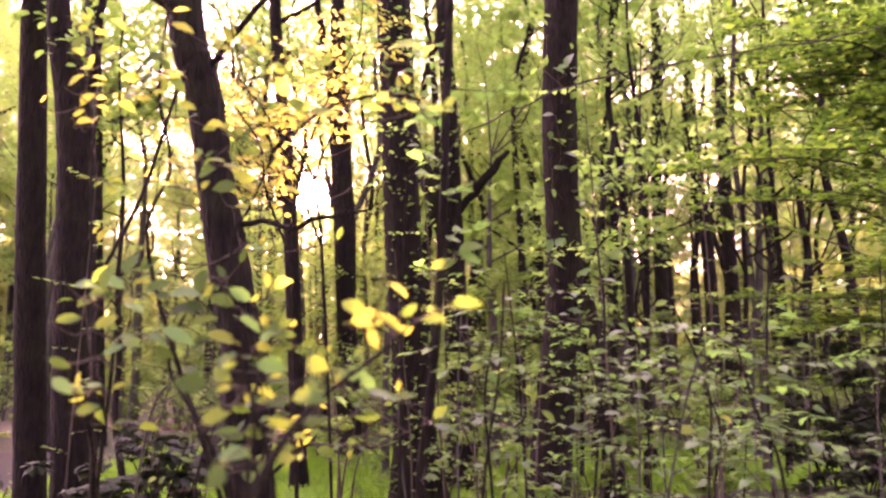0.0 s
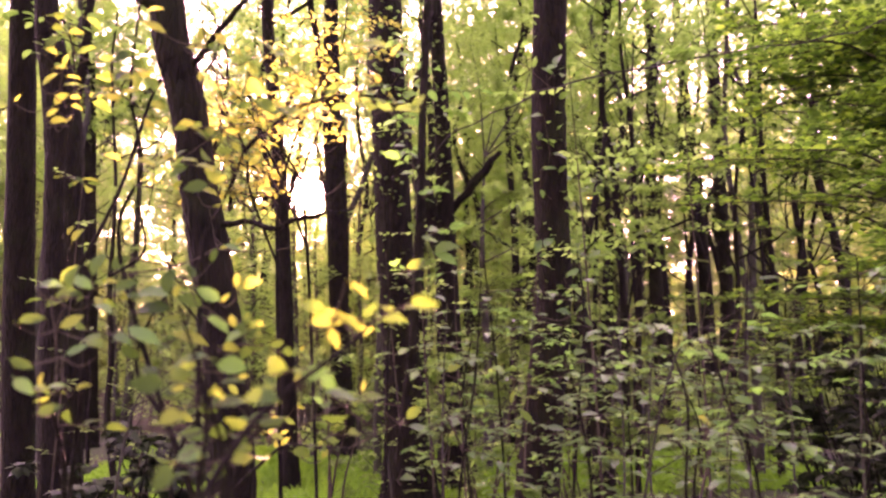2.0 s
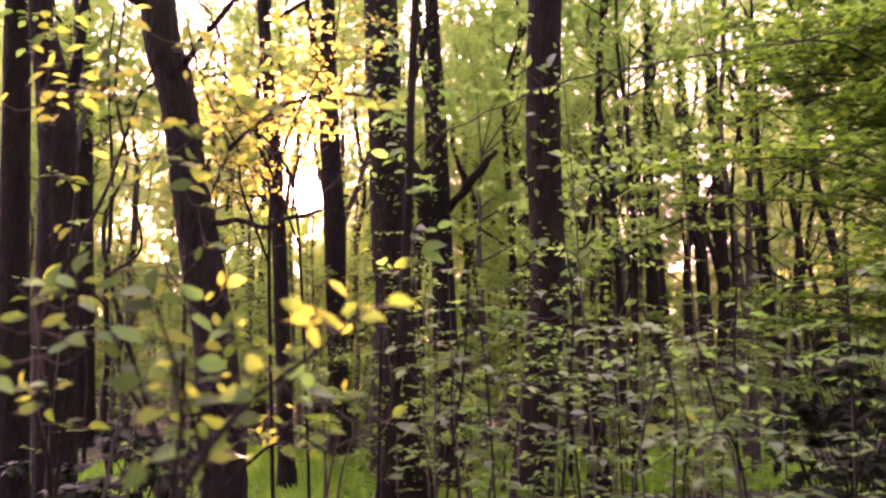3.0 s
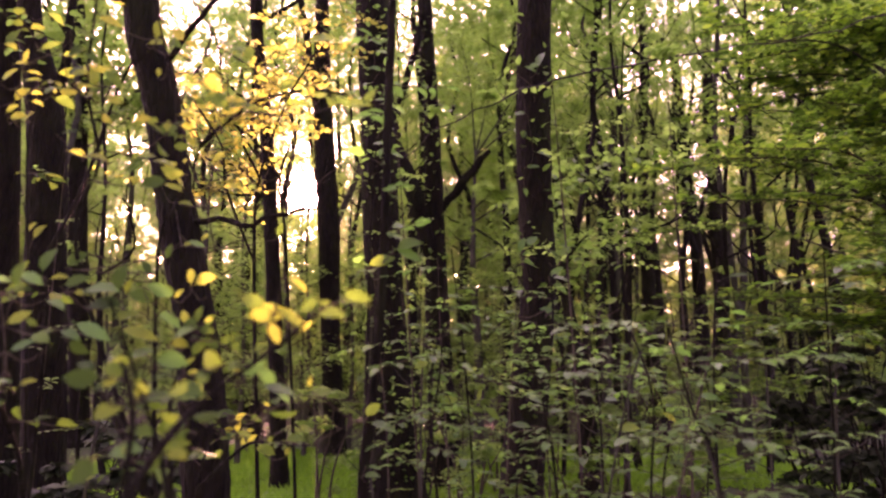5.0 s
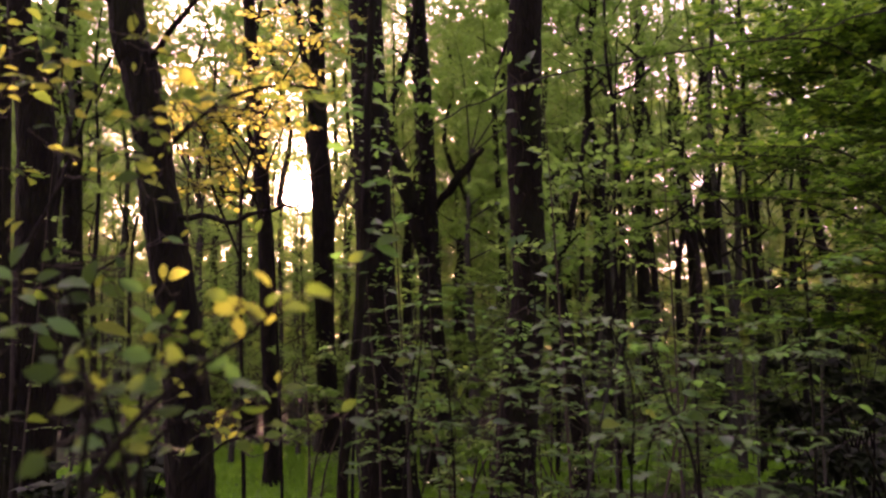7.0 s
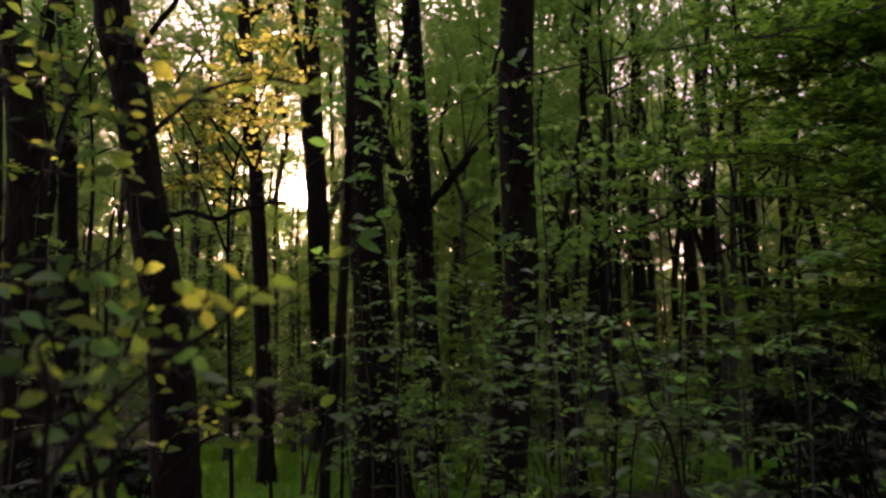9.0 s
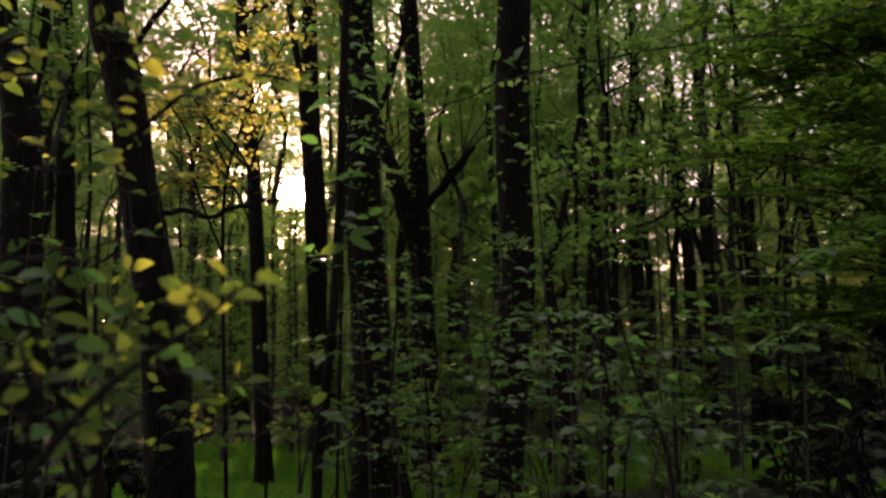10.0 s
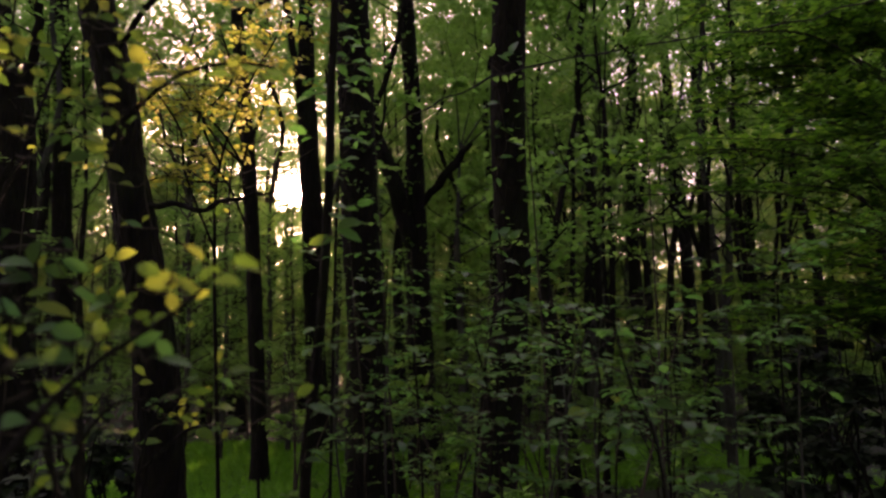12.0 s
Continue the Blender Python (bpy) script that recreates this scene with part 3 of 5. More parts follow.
# ---- thin crooked trees of the understorey, forked and sparsely leaved ----
def forked_tree(seed, height, r0):
    r = np.random.default_rng(seed)
    own = thing("tree", (0, 0, 0), "thin crooked understorey tree with forked dark boughs", "tree", "understorey trees")
    f = np.linspace(0, 1, 9)
    sway = np.cumsum(r.normal(0, 0.05 * height / 8, (9, 2)), axis=0)
    pts = np.column_stack([sway, f * height])
    pts[0] = (0, 0, -0.15)
    v, q, line, rr = tube(pts, r0 * (1.1 - 0.85 * f), 8, 0.06, 4)
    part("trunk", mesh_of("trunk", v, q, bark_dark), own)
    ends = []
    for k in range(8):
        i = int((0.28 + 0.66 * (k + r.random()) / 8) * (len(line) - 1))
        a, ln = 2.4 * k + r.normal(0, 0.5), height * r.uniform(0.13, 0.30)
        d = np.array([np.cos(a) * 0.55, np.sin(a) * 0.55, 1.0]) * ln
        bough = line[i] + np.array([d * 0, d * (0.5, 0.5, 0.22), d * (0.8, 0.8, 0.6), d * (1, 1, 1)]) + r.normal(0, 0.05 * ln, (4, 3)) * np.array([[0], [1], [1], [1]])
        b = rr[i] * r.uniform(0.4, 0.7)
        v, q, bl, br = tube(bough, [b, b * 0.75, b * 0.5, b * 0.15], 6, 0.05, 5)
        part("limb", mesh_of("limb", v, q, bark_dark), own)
        ends += limbs_for(bl, br * 1.2, 6, 0.2, 1.0, ln * 0.45, seed + 20 + k)
    v, q = tubes(ends, 4, 0.02, 3)
    part("brushwood", mesh_of("brushwood", v, q, bark_dark), own, kind="stuff")
    pos = crown_points(ends, 420, 0.22, seed + 3)
    along, up = leafy(420, seed + 4)
    part("crown", scatter("crown", pos, along, up, r.uniform(0.05, 0.11, 420), leaf_mid, (OVAL_V, OVAL_T)), own)
    return own


plant([forked_tree(820 + 13 * k, 7.2 + 0.9 * k, 0.042 + 0.008 * k) for k in range(4)],
      [(2.9, 11.3), (4.3, 12.0), (5.5, 12.6), (3.7, 13.6), (2.3, 13.2), (6.5, 14.4), (3.1, 16.2), (7.4, 16.2), (2.0, 17.5), (4.2, 18.4), (6.4, 19.0), (-5.3, 13.2), (-6.6, 15.0), (-4.6, 16.0), (-1.0, 16.6)],
      random.Random(33), (0.85, 1.2), 6)


# ---- trees along the lane of the low sun; the light finds gaps in their crowns ----
def off_lane(p):
    """Distance in metres of points from the line along which the sun shines to the eye's height, and how far out they lie."""
    w = p - np.array([0.2, 0, 1.8])
    out = w @ np.array(SUN_WAY)
    return np.linalg.norm(w - out[:, None] * np.array(SUN_WAY), axis=1), out


def lane_trees():
    r = np.random.default_rng(63)
    spots = []
    for k in range(17):
        y = 17 + 3.7 * k + r.uniform(-1, 1)
        side = (-1) ** k * (0.8 + 3.8 * r.random())
        spots.append((0.2 + y * SUN_WAY.x / SUN_WAY.y + side, y, 11.5 + 0.7 * k, 0.25))
    # taller ones beside the lane, whose crowns close the view above
    spots += [(-4.7, 21, 15, 0.6), (0.9, 25, 16, 0.6), (2.4, 19.5, 15, 0.45), (-1.6, 31, 18, 0.74), (1.8, 35, 18, 0.38), (-3.4, 40, 18, 0.4), (3.6, 30, 16, 0.45), (-0.4, 46, 20, 0.35), (-0.3, 17.5, 15, 0.66), (-8.6, 33, 17, 0.45), (-2.0, 27, 17, 0.72), (-3.2, 34, 19, 0.5), (-1.0, 38, 19, 0.5), (-9.6, 45, 22, 0.56), (-6.5, 24, 17, 0.66), (-4.4, 29, 18, 0.66), (8.6, 26, 17, 0.5), (11.0, 30, 18, 0.5), (12.6, 34, 19, 0.5), (-7.0, 30, 19, 0.66), (-3.7, 28, 18, 0.7), (-4.9, 25, 17, 0.72), (6.3, 28, 17, 0.55), (7.4, 25, 16, 0.5), (-10.2, 22, 16, 0.4), (-12.6, 28, 17, 0.4), (-8.6, 17.5, 14, 0.45), (5.2, 24, 16, 0.5), (9.4, 27, 17, 0.45), (6.4, 35, 19, 0.5), (3.7, 22, 15, 0.62)]
    for k, (x, y, tall, low) in enumerate(spots):
        base = np.array([x, y, float(ground_height(x, y))])

        def keep(p):
            d, out = off_lane(p + base)
            g, _ = off_lane(p + base - np.array([-1.3, 5.0, 1.15]))
            far = np.clip((d / (0.27 + 0.010 * out) - 0.7) / 1.4, 0, 1) * np.where(g < 1.2, 0.08, 1.0)
            sparse = 0.62 + 0.38 * np.clip(d / (0.11 * out), 0, 1)
            q = p + base - np.array([0.3, 0, 1.8])
            slot = (np.abs(q[:, 0] / q[:, 1] + 0.342) < 0.05) & (q[:, 2] / q[:, 1] > 0.34) & (q[:, 2] / q[:, 1] < 0.52)
            return r.random(len(p)) < far * sparse * np.where(slot, 0.4, 1.0) * np.where((q[:, 0] / q[:, 1] > 0.09) & (q[:, 0] / q[:, 1] < 0.42), 0.55, 1.0)

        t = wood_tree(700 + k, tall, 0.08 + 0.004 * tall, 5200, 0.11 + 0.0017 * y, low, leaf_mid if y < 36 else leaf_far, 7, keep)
        t.location = base


lane_trees()


# ---- young hornbeams with level sprays of leaves, in the middle distance ----
def young_hornbeam(seed, height, n_limbs, n, leaf, keep=None):
    r = np.random.default_rng(seed)
    own = thing("young_hornbeam", (0, 0, 0), "young hornbeam with level sprays of bright green leaves", "tree", "young hornbeams")
    pts = np.array([(0, 0, -0.1), (0.06, 0, height * 0.35), (-0.05, 0.06, height * 0.7), (0.05, 0, height)])
    v, q, line, rr = tube(pts, [0.06, 0.045, 0.03, 0.01], 8, 0.04, 7)
    part("trunk", mesh_of("trunk", v, q, bark_grey), own)
    pos, along = [], []
    per = n // n_limbs
    for k in range(n_limbs):
        f = 0.12 + 0.86 * (k + r.random()) / n_limbs
        p0 = line[int(f * (len(line) - 1))]
        a = 2.4 * k + r.normal(0, 0.3)
        ln = (0.9 + 0.9 * r.random()) * (1.25 - 0.7 * f)
        d = np.array([np.cos(a), np.sin(a), 0.25 + 0.2 * r.random()])
        e = p0 + d * ln
        e[2] = max(e[2], 0.2)
        lv, lq, ll, _ = tube(np.array([p0, (p0 + e) / 2 + (0, 0, 0.08), e]), [0.016, 0.01, 0.004], 5, 0.02, 5)
        part("limb", mesh_of("limb", lv, lq, bark_twig), own)
        s = 0.25 + 0.8 * r.random(per)
        w = r.normal(0, 0.30, per) * ln * 0.8
        sd = np.array([-np.sin(a), np.cos(a), 0])
        pos.append(p0 + (e - p0) * s[:, None] + sd * w[:, None] + np.stack([np.zeros(per), np.zeros(per), r.normal(-0.03, 0.05, per) - 0.15 * np.abs(w)], -1))
        along.append(d * 0.7 + sd * np.sign(w)[:, None] + r.normal(0, 0.25, (per, 3)))
    pos, along = np.vstack(pos), np.vstack(along)
    if keep is not None:
        ok = keep(pos)
        pos, along = pos[ok], along[ok]
    up = np.array([0, 0, 1.0]) + r.normal(0, 0.25, pos.shape)
    part("foliage", scatter("foliage", pos, along, up, leaf * (0.6 + 0.7 * r.random(len(pos))), leaf_mid), own, kind="stuff")
    return own


def plant_hornbeams():
    r = random.Random(17)
    kinds = [young_hornbeam(500 + 3 * k, 3.6 + 0.9 * k, 22, 2600, 0.085) for k in range(4)]
    for k, (x, y) in enumerate([(-3.5, 14.6), (-1.7, 16.8), (-2.75, 14.9), (-3.9, 13.6), (-2.6, 16.5), (-3.6, 19), (-2.95, 17.8), (-4.0, 23.0)]):
        base = np.array([x, y, float(ground_height(x, y))])
        t = young_hornbeam(540 + k, 3.2 + 0.2 * y, 28, 5200, 0.08, lambda p: ((p + base)[:, 2] < 1.5 + 0.223 * (p + base)[:, 1]) & (p[:, 2] > 1.1))
        t.location = base
    # unseen hornbeams, added to cut the sky light that comes from the rear
    behind = []
    for k in range(16):
        a = radians(105 + 150 * (k + r.random()) / 16)
        d = r.uniform(4.5, 9)
        behind.append((d * math.sin(a), d * math.cos(a)))
    plant([copy_thing(kinds[k], pose(0, 0, 0)) for k in range(4)], behind, r, (1.0, 1.3), 3)
    plant(kinds, find_spots(r, 22, 18.0, 32, 1.1, 36, 1.6, 1.6, 3.9), r, (0.85, 1.2), 5)


plant_hornbeams()


# ---- understorey: hazel-like bushes of a few forms, copied ----
def bush_form(seed, height, stems, n, leaf):
    r = np.random.default_rng(seed)
    own = thing("bush", (0, 0, 0), "bushy green undergrowth of thin stems and broad leaves", "bush", "undergrowth")
    lines = []
    for k in range(stems):
        a = 2 * np.pi * (k + r.random()) / stems
        out = height * (0.15 + 0.3 * r.random())
        d = np.array([np.cos(a), np.sin(a), 0])
        h = height * (0.6 + 0.4 * r.random())
        pts = np.array([d * 0.08 + (0, 0, -0.1), d * out * 0.3 + (0, 0, h * 0.4), d * out * 0.7 + (0, 0, h * 0.75), d * out + (0, 0, h)]) + r.normal(0, 0.03, (4, 3))
        lines.append((pts, [0.018, 0.013, 0.009, 0.004]))
    for ln in lines:
        v, q, line, rr = tube(ln[0], ln[1], 5, 0.02, 4)
        part("stem", mesh_of("stem", v, q, bark_twig), own)
    twigs = []
    for pts, _ in lines:
        line, rad = smooth_line(pts, [0.01] * 4, 6)
        twigs += limbs_for(line, rad * 0.5, 6, 0.15, 1.0, height * 0.28, int(r.integers(1e6)))
    v, q = tubes(twigs, 4, 0.0, 2)
    part("brushwood", mesh_of("brushwood", v, q, bark_twig), own, kind="stuff")
    pos = crown_points(twigs, n, 0.12, seed + 5)
    pos[:, 2] = np.abs(pos[:, 2])
    along, up = leafy(n, seed + 6, 0.75)
    part("foliage", scatter("foliage", pos, along, up, leaf * (0.6 + 0.7 * r.random(n)), leaf_mid), own, kind="stuff")
    return own


def evergreen(x, y, height, seed):
    """A low dark evergreen bush, its leaves dense and leathery."""
    r = np.random.default_rng(seed)
    base = np.array([x, y, float(ground_height(x, y))])
    own = thing("evergreen_bush", base, "dense dark evergreen bush in deep shade", "bush", "evergreen bushes")
    twigs = []
    for k in range(7):
        a = 2 * np.pi * (k + r.random()) / 7
        d = np.array([np.cos(a), np.sin(a), 0])
        h = height * (0.7 + 0.3 * r.random())
        pts = np.array([d * 0.05 + (0, 0, -0.1), d * height * 0.18 + (0, 0, h * 0.45), d * height * 0.33 + (0, 0, h)]) + r.normal(0, 0.02, (3, 3))
        v, q, line, rr = tube(pts, [0.02, 0.013, 0.004], 5, 0.02, 6)
        part("stem", mesh_of("stem", v, q, bark_dark), own)
        twigs += limbs_for(line, rr * 0.5, 9, 0.1, 1.0, height * 0.3, int(r.integers(1e6)))
    pos = crown_points(twigs, 1900, 0.10, seed + 5)
    pos[:, 2] = np.abs(pos[:, 2])
    along, up = leafy(len(pos), seed + 6, 0.8)
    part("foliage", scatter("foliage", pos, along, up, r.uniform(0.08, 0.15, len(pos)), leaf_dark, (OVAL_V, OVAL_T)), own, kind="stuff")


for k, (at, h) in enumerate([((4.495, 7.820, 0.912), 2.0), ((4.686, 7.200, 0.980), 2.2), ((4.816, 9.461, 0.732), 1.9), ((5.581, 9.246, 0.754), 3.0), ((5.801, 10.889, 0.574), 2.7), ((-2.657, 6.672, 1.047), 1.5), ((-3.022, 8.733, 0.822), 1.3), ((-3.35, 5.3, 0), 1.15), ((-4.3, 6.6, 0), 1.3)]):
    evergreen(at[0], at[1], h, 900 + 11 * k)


def plant_bushes():
    r = random.Random(8)
    kinds = [bush_form(200 + 9 * k, 1.2 + 0.28 * k, 3, 1400, 0.085) for k in range(5)]
    plant(kinds, find_spots(r, 112, 18.5, 54, 1.2, 36, 1.2, 0.0), r, (0.9, 1.6), 4)


plant_bushes()


def low_bushes():
    """Knee-high growth just before the glade."""
    r = random.Random(21)
    kinds = [bush_form(260 + 9 * k, 0.72 + 0.08 * k, 3, 330, 0.10) for k in range(3)]
    plant(kinds, [(0.9, 6.3), (1.6, 6.0), (2.2, 6.5), (2.9, 6.2), (3.5, 6.9), (1.2, 7.1), (2.7, 7.4), (0.2, 6.6), (-0.6, 6.9), (-2.4, 5.6), (-3.1, 6.2), (-2.9, 5.2)], r, (0.85, 1.15), 5)


low_bushes()
plant([bush_form(300 + 9 * k, 1.75 + 0.2 * k, 4, 1300, 0.075) for k in range(3)], [(1.75, 9.4), (2.5, 10.3), (0.05, 11.2), (3.1, 9.2), (-1.3, 10.2), (3.7, 10.6), (0.55, 9.3), (1.1, 11.6)], random.Random(29), (0.9, 1.2), 4)


# ---- far woods: dense below, open to the sky above ----
def far_woods():
    n, m = 280000, 70000
    r = np.random.default_rng(77)
    a = np.radians(np.concatenate([r.uniform(-48, 48, n), r.uniform(48, 312, m)]))
    n += m
    d = r.uniform(72, 115, n)
    z = np.where(r.random(n) < 0.5, 11 * r.random(n) ** 1.3, 12 + 26 * r.random(n) ** 1.2)
    pos = np.stack([d * np.sin(a), d * np.cos(a), z], -1)
    knot = r.normal(0, 1.6, (4000, 3)) * (1, 1, 0.5)
    pos += knot[r.integers(0, 4000, n)]
    pos[:, 2] = np.abs(pos[:, 2])
    way = unit(pos - np.array([0.3, 0, 1.8]))
    off = np.degrees(np.arccos(np.clip(way @ np.array(SUN_WAY), -1, 1)))
    pos = pos[r.random(n) > np.maximum.reduce((np.exp(-(off / 1.5) ** 2), np.where(way[:, 2] > 0.13, 0.7, 0.0) * np.exp(-(off / 5.5) ** 2),
                                        np.where((way[:, 1] > 0) & (way[:, 2] > 0.115) & (way[:, 2] < 0.24), 0.6, 0.0) * np.exp(-((way[:, 0] / way[:, 1] - 0.32) / 0.09) ** 4)))]
    along, up = leafy(len(pos), 78, 0.3)
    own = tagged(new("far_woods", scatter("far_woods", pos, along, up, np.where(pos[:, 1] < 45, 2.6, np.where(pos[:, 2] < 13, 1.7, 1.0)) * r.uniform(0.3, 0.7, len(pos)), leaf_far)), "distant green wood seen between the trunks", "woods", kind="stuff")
    return own


far_woods()


# ---- grass in the open glade ----
def grass():
    n = 120000
    r = np.random.default_rng(91)
    x, y = r.uniform(-6.5, 7.5, n), r.uniform(9.3, 18, n)
    edge = np.minimum(np.minimum(y - 9.8 - 0.85 * np.clip(x - 0.4, 0, 3.2), 17.3 - y), np.minimum(x + 6.2, 7.0 - x))
    bare = np.sin(1.7 * x + 1.2) + np.sin(1.3 * y + 0.8 * x) + 0.6 * np.sin(3.1 * x - 2.3 * y)
    keep = edge + 0.45 * bare + r.normal(0, 0.3, n) > -0.35
    x, y = x[keep], y[keep]
    pos = np.stack([x, y, ground_height(x, y) - 0.01], -1)
    k = len(x)
    along = np.stack([r.normal(0, 0.8, k), r.normal(0, 0.8, k), np.ones(k)], -1)
    up = np.stack([r.normal(0, 1, k), r.normal(0, 1, k), np.zeros(k) + 0.05], -1)
    tagged(new("grass", scatter("grass", pos, along, up, r.uniform(0.05, 0.17, k), grass_mat, (BLADE_V * (3.2, 1, 1), BLADE_T))), "fresh green grass on the glade floor", "grass", kind="stuff")


grass()


def herbs():
    """Low broad-leaved herbs between the grass and the litter."""
    r = np.random.default_rng(95)
    n = 900
    cx, cy = r.uniform(-7, 10, n), r.uniform(5.5, 24, n)
    off = (cy < 10.5) | (cy > 16.5) | (cx < -6) | (cx > 6.5)
    cx, cy = cx[off], cy[off]
    n, per = len(cx), 14
    x = np.repeat(cx, per) + r.normal(0, 0.10, n * per)
    y = np.repeat(cy, per) + r.normal(0, 0.10, n * per)
    z = ground_height(x, y) + r.uniform(0.02, 0.22, n * per)
    along, up = leafy(n * per, 96, 0.7)
    tagged(new("herbs", scatter("herbs", np.stack([x, y, z], -1), along, up, r.uniform(0.04, 0.11, n * per), leaf_cloud)), "low green herbs on the forest floor", "herbs", kind="stuff")


herbs()


# ---- near saplings and shrubs: stems, twigs, single leaves ----
def sapling(name, label, stems, seed, twigs, twig_len, leaf, count, flat, mat, group="saplings", low=0.1, spread=1.0, toward=None, rest_mat=None):
    """Stems as given lines; twigs leave them sideways, with leaves in two rows. count: single leaves; the rest are joined."""
    r = np.random.default_rng(seed)
    foot = np.array(stems[0][0][0])
    own = thing(name, foot, label, "shrub", group)
    pos, along, up = [], [], []
    for pts, rad in stems:
        p = np.array(pts)
        v, q, line, rr = tube(p - foot, rad, 7, 0.03, 6)
        stem = part("stem", mesh_of("stem", v, q, bark_dark), own)
        n = max(1, int(twigs * len(pts) / 4))
        for k in range(n):
            f = low + (1 - low) * (k + r.random()) / n
            i = min(int(f * (len(line) - 1)), len(line) - 2)
            a = r.random() * 2 * np.pi
            d = np.array([np.cos(a), np.sin(a) * spread, r.normal(0.12, 0.18)])
            if toward is not None:
                d = d * 0.6 + np.array(toward)
            d = d / np.linalg.norm(d)
            ln = twig_len * (0.5 + 0.8 * r.random())
            p0 = line[i]
            tp = np.array([p0, p0 + d * ln * 0.5 + r.normal(0, 0.03 * ln, 3), p0 + d * ln + (0, 0, -0.10 * ln) + r.normal(0, 0.05 * ln, 3)])
            tv, tq, _, _ = tube(tp, [0.0032, 0.0024, 0.0012], 4, 0.0, 3)
            part("twig", mesh_of("twig", tv, tq, bark_twig), stem)
            tl, _ = smooth_line(tp, [1, 1, 1], 8)
            m = max(3, int(ln / (leaf * 0.55)))
            side = np.cross(d, (0, 0, 1.0))
            side /= np.linalg.norm(side) + 1e-9
            for j in range(m):
                s = (j + 0.6 + 0.3 * r.random()) / m
                q0 = tl[min(int(s * (len(tl) - 1)), len(tl) - 1)]
                sgn = 1 if j % 2 else -1
                al = d * 0.55 + side * sgn * 0.85 + r.normal(0, 0.25, 3) + (0, 0, -0.15)
                if flat > 0.8:
                    al[2] *= 0.3
                if j == m - 1:
                    al = d + r.normal(0, 0.15, 3)
                pos.append(q0 + foot + unit(al) * leaf * 0.15)
                along.append(al)
                up.append(np.array([0, 0, 1.0]) * flat + r.normal(0, 1 - flat, 3) + np.array([0, -0.3 * (1 - flat), 0]))
    pos, along, up = np.array(pos), np.array(along), np.array(up)
    size = leaf * (0.65 + 0.6 * r.random(len(pos)))
    order = r.permutation(len(pos))
    one, rest = order[:count], order[count:]
    leaf_objects(own, pos[one], along[one], up[one], size[one], mat)
    if len(rest):
        part("foliage", scatter("foliage", pos[rest] - foot, along[rest], up[rest], size[rest], rest_mat or leaf_cloud, (OVAL_V, OVAL_T)), own, kind="stuff")
    return own


THIN = [0.009, 0.008, 0.006, 0.005, 0.004, 0.003, 0.003]

# ---- the shrubs close to the way: broad backlit leaves, each set where it hangs ----
# rows: place of the leaf's middle, length, lean of its midrib from level, width against length
A_GREEN = [
    (-0.652, 2.250, 2.007, 0.080, 160, 0.58), (-0.709, 2.242, 2.063, 0.078, 80, 0.62), (-0.717, 2.309, 1.955, 0.082, 15, 0.45),
    (-0.739, 2.203, 1.986, 0.101, 170, 0.38), (-0.640, 2.428, 2.168, 0.048, 70, 0.62), (-0.978, 2.534, 2.157, 0.071, 40, 0.62),
    (-0.482, 2.256, 1.955, 0.057, 65, 0.59), (-0.720, 2.269, 1.886, 0.078, 200, 0.50), (-0.839, 2.245, 2.055, 0.078, 20, 0.50),
    (-0.494, 2.409, 1.945, 0.047, 50, 0.59), (-0.711, 2.436, 2.115, 0.057, 120, 0.55), (-0.482, 2.270, 1.862, 0.060, 60, 0.62),
    (-0.783, 2.173, 1.858, 0.062, -30, 0.60),
]
A_SHEEN = [
    (-0.591, 2.246, 2.026, 0.080, -20, 0.55), (-0.740, 2.198, 2.025, 0.091, 10, 0.33), (-0.741, 2.166, 1.901, 0.104, -25, 0.43),
    (-0.563, 2.258, 1.943, 0.080, -25, 0.32), (-0.737, 3.018, 2.284, 0.071, -12, 0.38), (-0.402, 1.820, 1.816, 0.071, -8, 0.62),
    (-0.573, 2.072, 1.840, 0.071, 20, 0.43), (-0.489, 2.162, 1.904, 0.062, 40, 0.44),
]
A_YELLOW = [
    (-0.538, 2.339, 2.079, 0.051, 95, 0.62), (-0.493, 2.340, 2.067, 0.065, 25, 0.58), (-0.572, 2.347, 2.026, 0.038, 40, 0.62),
    (-0.522, 2.257, 1.949, 0.044, 110, 0.62), (-0.629, 2.215, 1.900, 0.106, -10, 0.29), (-0.503, 2.168, 1.868, 0.052, -8, 0.52),
    (-0.473, 2.174, 1.822, 0.032, 40, 0.62), (-0.688, 2.246, 2.037, 0.041, 75, 0.62), (-0.466, 2.179, 1.791, 0.030, 10, 0.62),
]
B_GREEN = [
    (-0.240, 1.772, 1.790, 0.031, 85, 0.59), (-0.196, 1.813, 1.851, 0.038, 40, 0.50), (-0.114, 1.752, 1.914, 0.070, -38, 0.34),
    (-0.167, 1.751, 1.926, 0.089, 12, 0.56), (-0.077, 1.747, 1.944, 0.046, 40, 0.60), (-0.490, 1.686, 1.710, 0.061, 25, 0.57),
    (-0.354, 1.746, 1.638, 0.059, 8, 0.52), (-0.204, 1.747, 1.954, 0.065, 150, 0.57), (-0.163, 1.808, 1.883, 0.057, -60, 0.50),
    (-0.476, 1.672, 1.803, 0.052, 140, 0.60),
]
B_SHEEN = [
    (-0.204, 1.769, 1.805, 0.065, 20, 0.62), (-0.452, 1.698, 1.629, 0.070, 15, 0.42), (-0.141, 1.776, 1.753, 0.083, -12, 0.22),
    (-0.173, 1.793, 1.780, 0.056, -50, 0.57),
]
